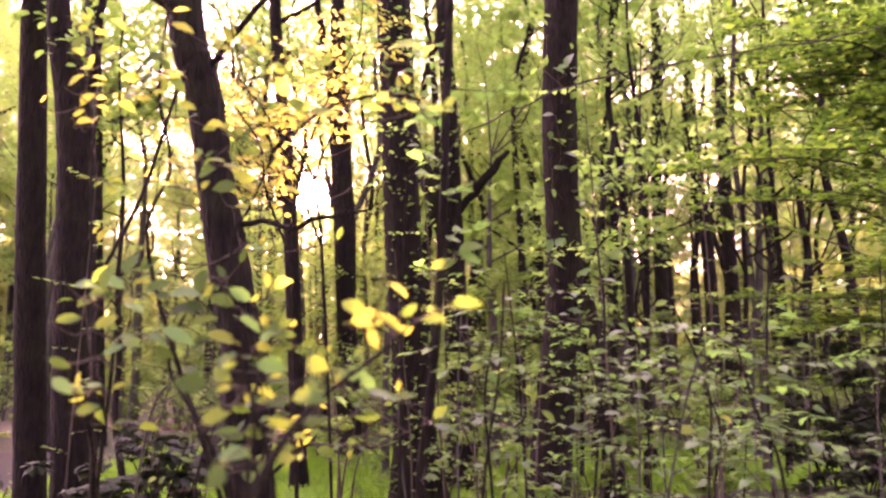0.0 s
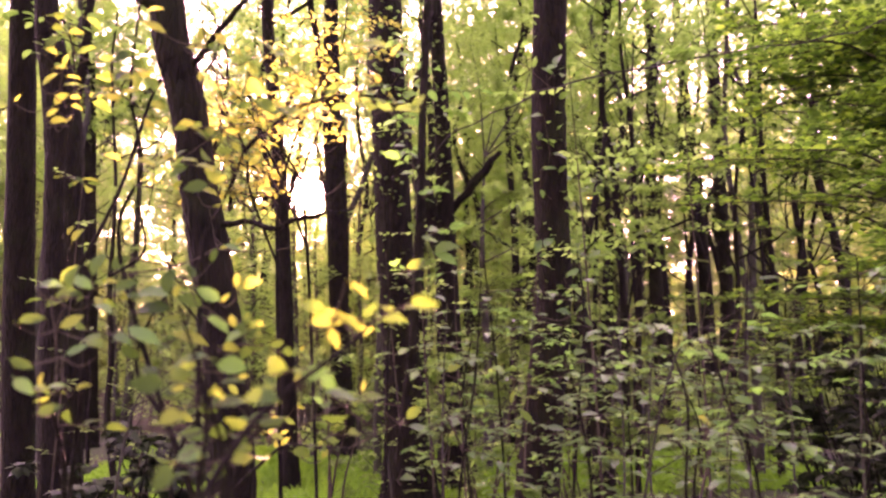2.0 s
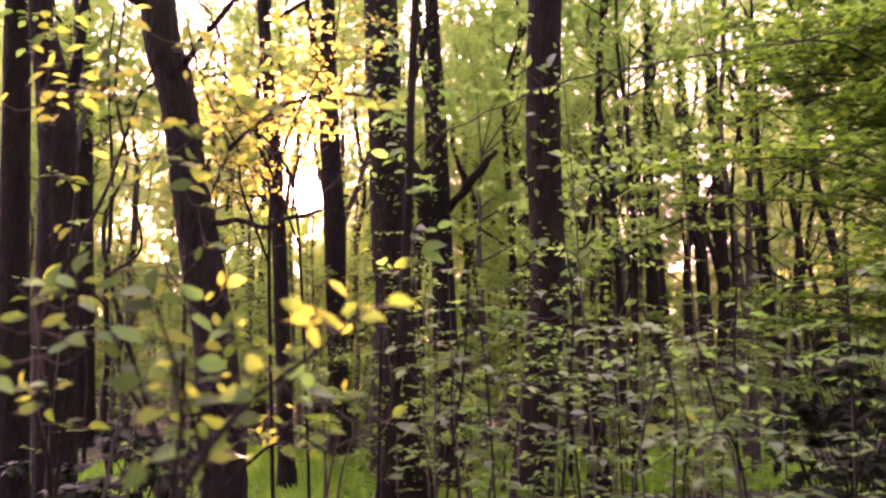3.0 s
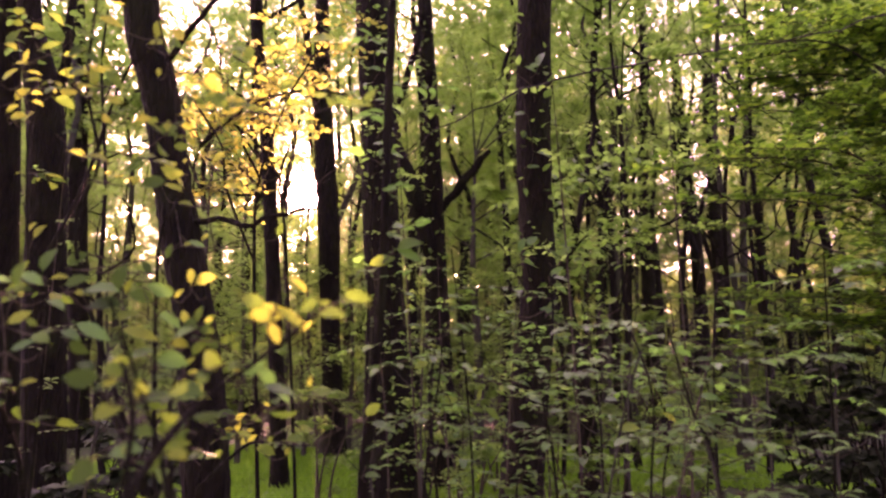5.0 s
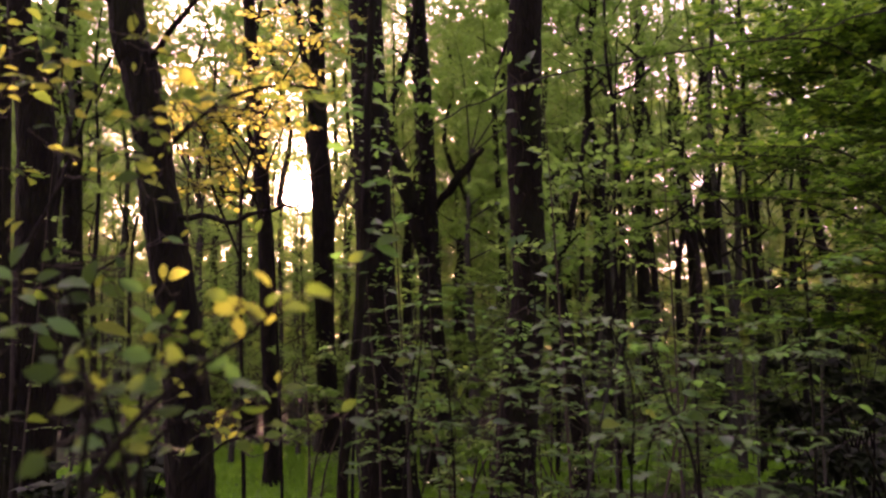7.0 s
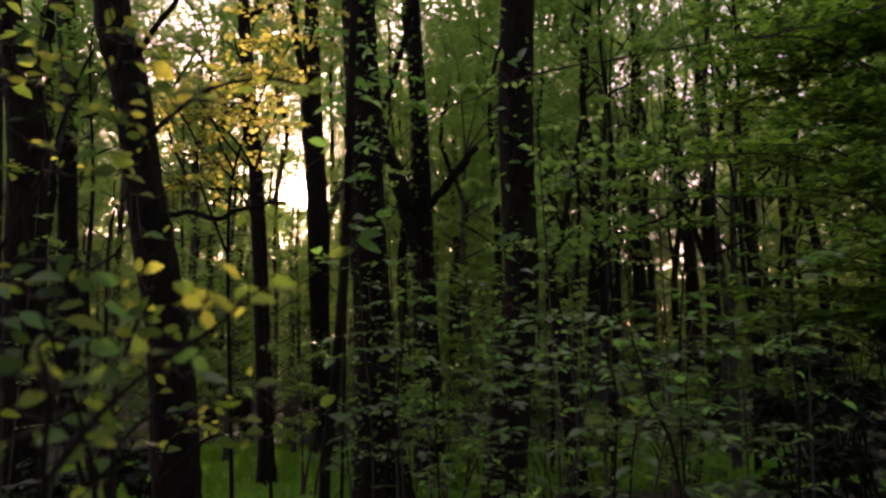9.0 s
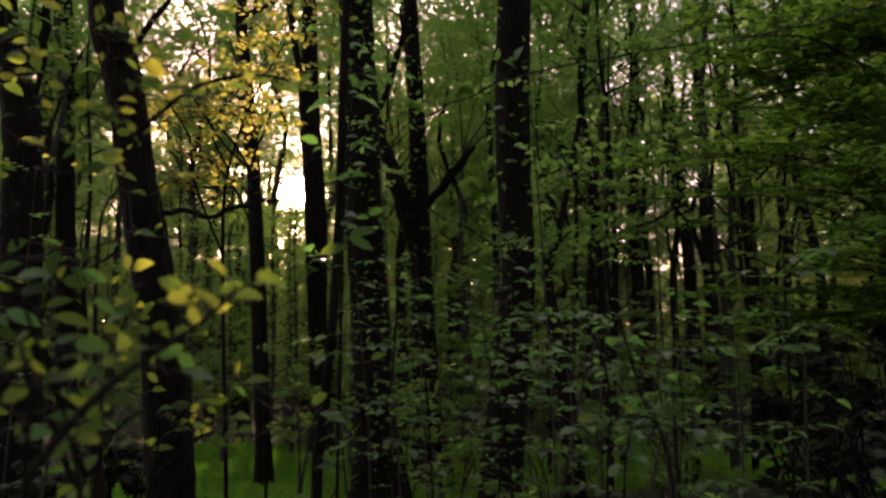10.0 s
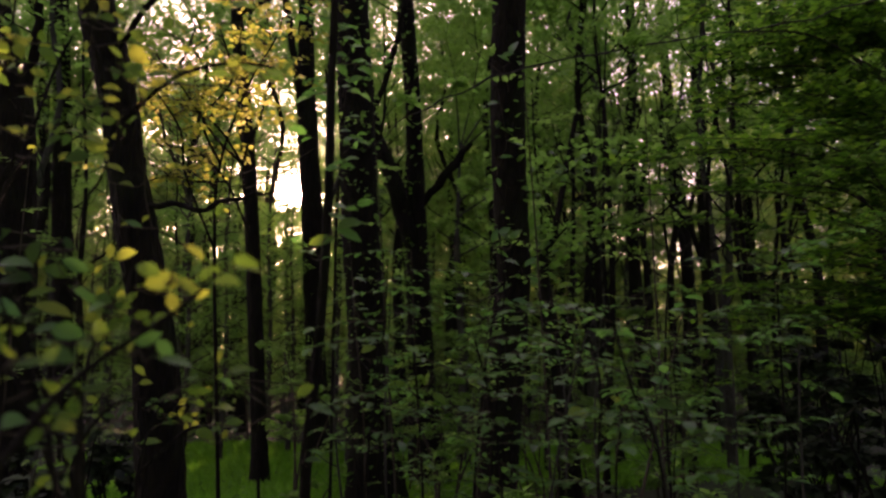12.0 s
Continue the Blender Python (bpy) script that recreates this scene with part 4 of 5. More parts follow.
B_YELLOW = [
    (-0.099, 1.740, 1.991, 0.056, -32, 0.27), (-0.084, 1.754, 1.897, 0.033, 30, 0.62), (-0.449, 1.595, 1.774, 0.033, 20, 0.62),
    (-0.417, 1.678, 1.756, 0.030, 60, 0.62), (-0.352, 1.750, 1.612, 0.032, -8, 0.47),
]
C_GREEN = [
    (-0.712, 3.424, 1.604, 0.093, 20, 0.38), (-0.780, 3.427, 1.585, 0.070, 30, 0.33), (-0.862, 3.331, 1.558, 0.083, 65, 0.45),
    (-0.989, 3.326, 1.600, 0.057, -30, 0.60), (-0.784, 3.452, 1.421, 0.089, 12, 0.30), (-0.464, 3.137, 1.475, 0.081, -15, 0.48),
    (-0.921, 3.335, 1.535, 0.064, -10, 0.41), (-0.928, 3.342, 1.493, 0.057, 15, 0.33), (-1.160, 3.160, 1.370, 0.046, 30, 0.38),
    (-1.120, 3.161, 1.366, 0.042, 60, 0.42), (-0.573, 3.425, 1.582, 0.058, -30, 0.60), (-0.007, 2.699, 1.661, 0.067, 40, 0.62),
    (-0.755, 3.431, 1.558, 0.058, -20, 0.40),
]
C_YELLOW = [
    (-0.692, 3.434, 1.534, 0.039, 0, 0.62), (-0.651, 3.432, 1.546, 0.051, 80, 0.58), (-0.595, 3.433, 1.534, 0.043, 20, 0.59),
    (-0.595, 3.439, 1.493, 0.051, 50, 0.54), (-0.359, 3.032, 1.489, 0.044, 70, 0.62), (-0.390, 2.671, 1.879, 0.026, 70, 0.62),
    (-0.116, 2.027, 1.767, 0.032, 85, 0.60), (-0.792, 3.306, 1.721, 0.057, -40, 0.53), (-0.646, 3.425, 1.590, 0.058, 30, 0.53),
    (-0.768, 3.313, 1.670, 0.053, 10, 0.43), (-0.504, 3.314, 1.646, 0.034, -20, 0.56),
]
D_GREEN = [
    (-0.684, 2.468, 2.575, 0.071, -10, 0.54), (-0.761, 2.711, 2.984, 0.056, -20, 0.59), (-0.782, 2.380, 2.496, 0.048, 125, 0.41),
    (-0.745, 2.380, 2.491, 0.048, 60, 0.41), (-0.756, 2.389, 2.433, 0.068, 30, 0.50), (-0.887, 2.241, 2.754, 0.068, 20, 0.56),
    (-0.853, 2.233, 2.804, 0.076, -20, 0.36), (-0.878, 2.251, 2.691, 0.054, 20, 0.50), (-0.850, 2.455, 2.676, 0.059, -20, 0.60),
    (-0.976, 2.540, 2.791, 0.067, -60, 0.59), (-0.903, 2.278, 2.511, 0.060, 20, 0.36), (-1.025, 2.829, 2.894, 0.085, -40, 0.52),
    (-0.923, 2.435, 2.812, 0.059, -45, 0.45),
]
D_YELLOW = [
    (-0.584, 2.387, 2.566, 0.046, -5, 0.62), (-0.586, 2.382, 2.601, 0.054, 0, 0.42), (-0.746, 2.535, 2.806, 0.037, 95, 0.58),
    (-0.822, 2.710, 2.992, 0.066, 10, 0.50), (-0.717, 2.717, 2.939, 0.043, -20, 0.54), (-0.818, 2.288, 2.436, 0.062, -4, 0.26),
    (-0.914, 2.589, 2.458, 0.028, 60, 0.62), (-0.822, 2.591, 2.439, 0.043, 70, 0.62), (-0.865, 2.416, 2.934, 0.077, -15, 0.46),
    (-0.575, 2.395, 2.515, 0.037, -50, 0.62), (-0.781, 2.707, 3.012, 0.046, 60, 0.43), (-0.775, 3.019, 2.284, 0.035, 20, 0.50),
]
E_GREEN = [
    (-0.362, 2.164, 2.558, 0.096, 18, 0.32), (-0.423, 2.163, 2.567, 0.078, -25, 0.50), (-0.243, 2.249, 2.654, 0.076, 60, 0.61),
    (-0.212, 2.257, 2.600, 0.076, 15, 0.46), (-0.009, 2.111, 2.546, 0.079, 5, 0.42), (-0.104, 2.037, 2.706, 0.094, 10, 0.37),
    (-0.410, 3.006, 2.340, 0.060, 70, 0.62), (-0.459, 2.520, 2.882, 0.107, -5, 0.31), (0.019, 2.107, 2.565, 0.063, 60, 0.52),
    (-0.367, 2.358, 2.613, 0.085, 10, 0.33),
]
E_YELLOW = [
    (-0.654, 2.966, 2.627, 0.060, 50, 0.62), (-0.039, 2.038, 2.693, 0.047, 60, 0.42), (-0.431, 2.721, 2.894, 0.026, 30, 0.62),
    (-0.447, 2.362, 2.591, 0.062, 65, 0.36), (-0.482, 2.363, 2.584, 0.057, 110, 0.35), (-0.852, 3.191, 2.485, 0.064, 0, 0.29),
    (-0.899, 3.182, 2.551, 0.094, -20, 0.32), (-0.400, 2.710, 2.963, 0.036, 20, 0.62), (-0.769, 3.212, 2.345, 0.045, 70, 0.62),
    (-0.652, 3.179, 2.555, 0.075, 10, 0.40),
]
F_SHEEN = [
    (0.019, 2.912, 1.587, 0.109, -12, 0.21), (-0.044, 3.146, 1.379, 0.064, 8, 0.22), (-0.033, 3.142, 1.410, 0.053, -10, 0.23),
    (-0.426, 3.309, 1.670, 0.075, -30, 0.25), (0.108, 2.916, 2.229, 0.103, -20, 0.43),
]
F_GREEN = [
    (0.001, 2.920, 2.207, 0.103, 20, 0.50), (0.108, 2.910, 2.267, 0.103, 25, 0.43),
]
G_GREEN = [
    (0.263, 3.404, 1.662, 0.086, 20, 0.50), (0.334, 3.457, 1.975, 0.074, -10, 0.30), (0.396, 3.398, 1.686, 0.060, 80, 0.42),
    (0.141, 3.383, 1.811, 0.066, 30, 0.50), (0.744, 3.502, 2.318, 0.070, 125, 0.38), (0.796, 3.500, 2.328, 0.074, 55, 0.42),
    (0.745, 3.536, 2.088, 0.074, 35, 0.33), (0.760, 3.546, 2.022, 0.076, -20, 0.35), (0.796, 3.556, 1.950, 0.076, 15, 0.35),
    (0.709, 3.467, 1.881, 0.072, 25, 0.33), (0.211, 3.472, 1.886, 0.062, 150, 0.39), (0.492, 3.483, 1.787, 0.062, -20, 0.35),
    (0.448, 3.308, 1.609, 0.074, -35, 0.41), (0.837, 3.550, 1.991, 0.070, -30, 0.35),
]
G_SHEEN = [
    (0.226, 3.390, 1.758, 0.080, -8, 0.41), (0.335, 3.381, 1.806, 0.064, -10, 0.24), (0.546, 3.444, 2.044, 0.062, 4, 0.19),
    (0.591, 3.389, 1.734, 0.070, -4, 0.25), (0.714, 3.303, 1.621, 0.074, 10, 0.18), (0.664, 3.381, 1.784, 0.058, 8, 0.20),
    (0.556, 3.212, 1.567, 0.080, -5, 0.34), (0.160, 3.310, 1.618, 0.064, 6, 0.18), (0.632, 3.298, 1.665, 0.068, -12, 0.22),
    (0.778, 3.518, 2.205, 0.070, -4, 0.18), (0.103, 3.558, 1.991, 0.058, 4, 0.18), (0.081, 3.637, 2.142, 0.059, -6, 0.18),
]
H_GREEN = [
    (1.115, 3.285, 1.712, 0.083, -62, 0.34), (1.001, 3.209, 1.556, 0.086, 15, 0.38), (1.058, 3.210, 1.542, 0.071, 50, 0.41),
    (1.386, 3.301, 1.583, 0.096, 5, 0.49), (1.033, 3.630, 2.113, 0.072, 30, 0.44), (1.007, 3.644, 2.024, 0.072, -10, 0.44),
    (1.643, 3.606, 2.228, 0.117, 8, 0.15), (1.623, 3.452, 1.906, 0.094, 6, 0.23), (1.413, 3.465, 1.837, 0.110, 8, 0.16),
    (1.636, 3.393, 1.628, 0.076, -10, 0.33), (1.325, 3.550, 1.953, 0.074, 20, 0.33), (1.082, 3.562, 1.889, 0.064, 150, 0.39),
    (1.163, 3.200, 1.601, 0.071, -25, 0.38), (1.526, 3.474, 1.767, 0.088, 160, 0.27),
]
H_SHEEN = [
    (1.362, 3.287, 1.679, 0.085, -8, 0.38), (1.174, 3.375, 1.784, 0.066, 4, 0.18), (0.910, 3.479, 1.785, 0.074, -6, 0.16),
    (0.858, 3.393, 1.688, 0.072, 5, 0.16), (1.527, 3.306, 1.539, 0.070, 8, 0.24), (1.113, 3.471, 1.822, 0.062, -5, 0.23),
    (1.310, 3.380, 1.739, 0.076, -10, 0.28), (0.952, 3.293, 1.670, 0.074, 12, 0.23), (1.566, 3.641, 1.997, 0.083, 4, 0.18),
    (1.753, 3.566, 1.813, 0.087, -6, 0.21),
]
J_GREEN = [
    (-1.350, 2.712, 3.108, 0.081, 6, 0.25), (-1.366, 2.727, 3.015, 0.077, 70, 0.61), (-1.352, 2.968, 3.087, 0.084, 25, 0.57),
    (-1.260, 2.973, 3.053, 0.077, 10, 0.52), (-1.291, 2.750, 2.859, 0.071, 10, 0.33), (-1.333, 2.758, 2.807, 0.067, 50, 0.62),
    (-1.156, 2.916, 2.755, 0.071, 4, 0.25), (-0.906, 2.203, 2.114, 0.080, 80, 0.61), (-1.040, 2.308, 2.095, 0.068, 60, 0.60),
    (-0.991, 2.217, 2.026, 0.073, 10, 0.46), (-0.932, 2.129, 1.940, 0.069, 30, 0.62), (-1.278, 2.856, 3.155, 0.071, -30, 0.40),
    (-1.353, 2.699, 2.861, 0.073, 40, 0.50), (-1.245, 2.906, 2.827, 0.078, -20, 0.50),
]
J_YELLOW = [
    (-1.318, 2.736, 2.948, 0.050, 80, 0.62), (-1.339, 2.741, 2.921, 0.060, 5, 0.36), (-1.286, 2.746, 2.884, 0.057, -8, 0.35),
    (-1.280, 2.757, 2.811, 0.040, 10, 0.54), (-1.342, 2.718, 2.739, 0.049, 40, 0.60), (-1.345, 2.771, 2.724, 0.060, 20, 0.56),
    (-1.303, 2.770, 2.728, 0.047, 55, 0.36), (-1.274, 2.762, 2.776, 0.047, -10, 0.39), (-0.961, 2.658, 3.114, 0.066, 15, 0.45),
    (-1.289, 3.130, 2.686, 0.075, -12, 0.35), (-1.225, 3.139, 2.623, 0.045, 5, 0.50), (-0.874, 2.211, 2.061, 0.047, 15, 0.36),
    (-1.350, 2.931, 2.338, 0.052, 50, 0.53), (-1.346, 2.684, 2.963, 0.049, -20, 0.47),
]
J_SHEEN = [
    (-0.947, 2.212, 2.058, 0.075, -20, 0.45), (-0.933, 2.323, 1.993, 0.065, -15, 0.21), (-0.869, 2.039, 1.861, 0.059, 30, 0.52),
    (-0.792, 2.135, 1.894, 0.057, -15, 0.35),
]
K_GREEN = [
    (-0.981, 2.016, 1.942, 0.066, 20, 0.54), (-0.928, 2.099, 2.055, 0.074, 70, 0.57), (-0.955, 1.932, 1.825, 0.062, -20, 0.57),
    (-0.819, 2.024, 1.883, 0.066, 150, 0.46), (-0.885, 1.948, 1.714, 0.062, 20, 0.53),
]
K_YELLOW = [
    (-0.933, 1.988, 1.785, 0.038, 85, 0.50), (-1.314, 2.921, 2.318, 0.063, 60, 0.56), (-1.514, 2.795, 2.821, 0.038, 60, 0.55),
    (-0.849, 2.041, 1.767, 0.040, 30, 0.41),
]
K_SHEEN = [
    (-0.948, 1.940, 1.772, 0.072, -28, 0.40), (-0.982, 2.102, 2.039, 0.062, 10, 0.36), (-0.915, 2.042, 1.767, 0.052, 5, 0.27),
]
L_GREEN = [
    (1.088, 6.609, 4.494, 0.163, 50, 0.50), (1.139, 6.599, 4.554, 0.146, 70, 0.44), (1.047, 6.615, 4.454, 0.122, 150, 0.47),
    (1.018, 6.878, 3.381, 0.082, -70, 0.60), (0.977, 6.951, 2.902, 0.140, 75, 0.53), (1.080, 6.943, 2.943, 0.148, 55, 0.50),
    (1.029, 6.962, 2.820, 0.107, 20, 0.46), (1.060, 6.974, 2.739, 0.140, -8, 0.35), (1.084, 6.843, 3.611, 0.124, 8, 0.33),
    (1.187, 6.824, 3.728, 0.148, -12, 0.33), (1.321, 7.081, 2.680, 0.142, 30, 0.47), (1.358, 7.104, 2.525, 0.151, -20, 0.44),
    (1.227, 7.137, 2.318, 0.142, 160, 0.41), (0.955, 6.771, 4.095, 0.115, 165, 0.43),
]
M_GREEN = [
    (-0.181, 5.275, 4.046, 0.104, -8, 0.38), (-0.121, 5.283, 3.990, 0.091, 20, 0.43), (-0.246, 5.265, 4.118, 0.097, 150, 0.40),
    (-0.140, 5.318, 3.758, 0.110, 20, 0.53), (-0.080, 5.308, 3.818, 0.091, -15, 0.43), (-0.140, 5.331, 3.670, 0.104, -5, 0.44),
    (-0.205, 5.327, 3.702, 0.084, 170, 0.46), (-0.092, 5.298, 3.886, 0.084, 40, 0.46), (-0.238, 5.294, 3.926, 0.091, 160, 0.50),
    (-0.059, 5.336, 3.630, 0.097, -20, 0.40), (-0.140, 5.358, 3.493, 0.097, 10, 0.40), (-0.213, 5.373, 3.397, 0.091, 165, 0.36),
    (-0.075, 5.385, 3.309, 0.097, -10, 0.33), (-0.156, 5.402, 3.197, 0.097, 15, 0.33),
]


def placed_leaves(own, stems, sets, seed):
    """Leaves at given places, each on a twig that leaves the nearest stem or twig below it."""
    r = np.random.default_rng(seed)
    foot = np.array(own.location)
    nodes = np.vstack([smooth_line(p, w, 8)[0] for p, w in stems])
    for mat, rows in sets:
        place = np.array([row[:3] for row in rows])
        a = np.radians([row[4] for row in rows])
        k = len(rows)
        along = np.stack([np.cos(a), r.normal(0, 0.22, k), np.sin(a)], -1)
        along = unit(along)
        tip = np.arccos(np.clip(np.array([row[5] for row in rows]) / 0.64, 0.1, 1))
        back = unit(np.cross(along, np.cross(along, (0, 1.0, 0.15))))
        side = unit(np.cross(along, back))
        up = back * np.cos(tip)[:, None] + side * (np.sin(tip) * np.where(side[:, 2] > 0, 1, -1))[:, None]
        size = np.array([row[3] for row in rows])
        base = place - along * (size * 0.5)[:, None]
        leaf_objects(own, base, along, up, size, mat)
        for i in range(k):
            foot_i = base[i] - along[i] * size[i] * 0.2
            gap = np.linalg.norm(nodes - foot_i, axis=1) + np.where(nodes[:, 2] > foot_i[2] + 0.02, 0.25, 0.0)
            p0 = nodes[int(np.argmin(gap))]
            mid = (p0 + foot_i) / 2 + r.normal(0, 0.06, 3) * np.linalg.norm(p0 - foot_i) - (0, 0, 0.02)
            tv, tq, line, _ = tube(np.array([p0, mid, foot_i]) - foot, [0.0032, 0.0024, 0.0014], 4, 0.0, 4)
            part("twig", mesh_of("twig", tv, tq, bark_twig), own)
            nodes = np.vstack([nodes, line[3:] + foot])


CLOSE_STEMS = [([(-0.319, 1.971, -0.160), (-0.345, 1.778, 1.122), (-0.357, 1.726, 1.472), (-0.381, 1.701, 1.635), (-0.414, 1.627, 1.797), (-0.443, 1.555, 1.938)], THIN),
               ([(-0.319, 1.971, -0.160), (-0.361, 1.618, 1.183), (-0.377, 1.531, 1.557), (-0.356, 1.487, 1.713), (-0.377, 1.472, 1.815)], THIN),
               ([(-0.377, 1.531, 1.557), (-0.320, 1.600, 1.674), (-0.247, 1.655, 1.760), (-0.123, 1.700, 1.857), (-0.060, 1.720, 1.922)], THIN)]
own = sapling("alder_shrub", "leafy shrub with broad backlit green leaves close to the path", CLOSE_STEMS, 301, 3, 0.14, 0.062, 90, 0.5, leaf_near, low=0.3)
placed_leaves(own, CLOSE_STEMS, [(leaf_near, B_GREEN), (leaf_shade, B_SHEEN), (leaf_young_sunlit, B_YELLOW)], 351)

BROAD_STEMS = [([(-0.395, 2.361, -0.059), (-0.456, 2.186, 1.106), (-0.500, 2.139, 1.427), (-0.479, 2.119, 1.558), (-0.383, 2.103, 1.652), (-0.267, 2.155, 1.634), (-0.190, 2.213, 1.578)], THIN),
               ([(-0.456, 2.186, 1.106), (-0.520, 2.203, 1.485), (-0.540, 2.230, 1.705), (-0.505, 2.250, 1.880), (-0.470, 2.300, 2.010)], THIN),
               ([(-0.456, 2.186, 1.106), (-0.654, 2.203, 1.605), (-0.785, 2.232, 1.805), (-0.757, 2.249, 1.962), (-0.687, 2.300, 2.075)], THIN)]
own = sapling("alder_shrub", "leafy shrub with broad green leaves beside the leaning tree", BROAD_STEMS, 302, 3, 0.17, 0.066, 90, 0.5, leaf_near, low=0.3)
placed_leaves(own, BROAD_STEMS, [(leaf_near, A_GREEN), (leaf_shade, A_SHEEN), (leaf_young_sunlit, A_YELLOW)], 352)

TALL_STEMS = [([(-0.663, 2.827, -0.113), (-0.702, 2.613, 1.314), (-0.694, 2.487, 2.152), (-0.631, 2.459, 2.331), (-0.559, 2.432, 2.509), (-0.605, 2.416, 2.616), (-0.668, 2.387, 2.813), (-0.723, 2.350, 3.062)], THIN + [0.003]),
              ([(-0.702, 2.613, 1.314), (-0.983, 2.537, 2.179), (-0.910, 2.492, 2.470), (-0.947, 2.454, 2.725), (-0.911, 2.405, 3.052)], THIN),
              ([(-0.559, 2.432, 2.509), (-0.470, 2.400, 2.580), (-0.350, 2.380, 2.650), (-0.200, 2.400, 2.690), (-0.060, 2.430, 2.680)], THIN)]
own = sapling("alder_sapling", "tall sapling with bright backlit leaves before the dark trunks", TALL_STEMS, 303, 4, 0.22, 0.066, 110, 0.45, leaf_sunny, low=0.5)
placed_leaves(own, TALL_STEMS, [(leaf_near, D_GREEN), (leaf_young_sunlit, D_YELLOW), (leaf_near, E_GREEN), (leaf_young_sunlit, E_YELLOW)], 353)

SIDE_STEMS = [([(-1.250, 3.050, -0.100), (-1.300, 2.960, 1.200), (-1.330, 2.900, 2.100), (-1.350, 2.860, 2.600), (-1.330, 2.850, 2.900), (-1.380, 2.860, 3.150)], THIN),
              ([(-1.300, 2.960, 1.200), (-1.200, 2.800, 1.700), (-1.100, 2.600, 2.000), (-0.980, 2.350, 2.080)], THIN),
              ([(-1.300, 2.960, 1.200), (-1.150, 2.600, 1.500), (-1.000, 2.200, 1.700), (-0.900, 2.050, 1.780)], THIN),
              ([(-1.330, 2.900, 2.100), (-1.200, 3.000, 2.500), (-1.120, 3.060, 2.900), (-1.060, 3.080, 3.080)], THIN)]
own = sapling("alder_sapling", "slim sapling with yellow-green sunlit leaves beside the thick trunk", SIDE_STEMS, 357, 2, 0.2, 0.06, 60, 0.5, leaf_near, low=0.55)
placed_leaves(own, SIDE_STEMS, [(leaf_near, J_GREEN), (leaf_young_sunlit, J_YELLOW), (leaf_shade, J_SHEEN), (leaf_near, K_GREEN), (leaf_young_sunlit, K_YELLOW), (leaf_shade, K_SHEEN)], 358)

LOW_STEMS = [([(-0.780, 3.420, -0.100), (-0.800, 3.380, 0.900), (-0.790, 3.340, 1.300), (-0.740, 3.330, 1.500), (-0.690, 3.330, 1.610)], THIN),
             ([(-0.790, 3.340, 1.300), (-0.660, 3.320, 1.420), (-0.560, 3.310, 1.490), (-0.400, 3.100, 1.500), (-0.250, 2.900, 1.520)], THIN),
             ([(-0.780, 3.420, -0.100), (-0.900, 3.300, 0.800), (-1.000, 3.220, 1.250), (-0.960, 3.200, 1.500), (-0.900, 3.200, 1.620)], THIN)]
own = sapling("alder_shrub", "low shrub with small curled green leaves under the leaning tree", LOW_STEMS, 354, 2, 0.16, 0.055, 50, 0.6, leaf_near, low=0.6)
placed_leaves(own, LOW_STEMS, [(leaf_near, C_GREEN), (leaf_young_sunlit, C_YELLOW)], 355)
for k, stems in enumerate([
        [([(-0.929, 5.296, -0.033), (-0.949, 5.109, 1.216), (-0.970, 4.921, 2.465), (-0.935, 4.840, 3.000), (-0.755, 4.763, 3.500), (-0.557, 4.707, 3.857), (-0.504, 4.642, 4.285)], [0.016, 0.014, 0.012, 0.009, 0.006, 0.004, 0.003]),
         ([(-0.970, 4.921, 2.465), (-1.119, 4.755, 2.905), (-1.155, 4.714, 3.185), (-1.333, 4.674, 3.465)], THIN),
         ([(-0.935, 4.840, 3.000), (-1.073, 4.895, 3.317), (-0.915, 4.951, 3.608), (-0.990, 4.901, 3.942)], THIN)],
        [([(-0.764, 5.721, -0.180), (-0.786, 5.518, 1.171), (-0.847, 5.298, 2.638), (-0.887, 5.229, 3.101), (-0.751, 5.169, 3.487), (-0.693, 5.116, 3.834), (-0.733, 5.070, 4.143)], [0.014, 0.012, 0.010, 0.008, 0.006, 0.004, 0.003]),
         ([(-0.847, 5.298, 2.638), (-0.977, 5.150, 2.962), (-1.169, 5.124, 3.152), (-1.456, 5.118, 3.208)], THIN),
         ([(-0.887, 5.229, 3.101), (-1.027, 5.008, 3.236), (-1.220, 4.864, 3.535), (-1.368, 4.839, 3.717)], THIN),
         ([(-0.977, 5.150, 2.962), (-1.139, 5.054, 2.939), (-1.293, 4.953, 2.953), (-1.440, 4.960, 2.916)], THIN),
         ([(-0.887, 5.229, 3.101), (-1.043, 5.196, 3.333), (-1.208, 5.078, 3.455), (-1.400, 5.075, 3.492)], THIN)]]):
    own = sapling("sunlit_sapling", "young tree with golden sunlit leaves near the low sun", stems, 304 + 40 * k, 11, 0.44, 0.046, 320, 0.35, leaf_gold, low=0.55, rest_mat=leaf_gold_small)
    # bare crooked side twigs that catch the low sun
    bare = []
    for n, (p, w) in enumerate(stems):
        line, rad = smooth_line(np.array(p) - np.array(own.location), w, 6)
        first = limbs_for(line, rad, 9, 0.4, 1.0, 0.55, 820 + 10 * k + n)
        bare += first
        for m, (q, u) in enumerate(first):
            bare += limbs_for(*smooth_line(q, u, 4), 3, 0.2, 1.0, 0.28, 850 + 100 * k + 10 * n + m)
    v, q = tubes(bare, 4, 0.0, 3)
    part("brushwood", mesh_of("brushwood", v, q, bark_twig), own, "thin bare brown twigs", kind="stuff")

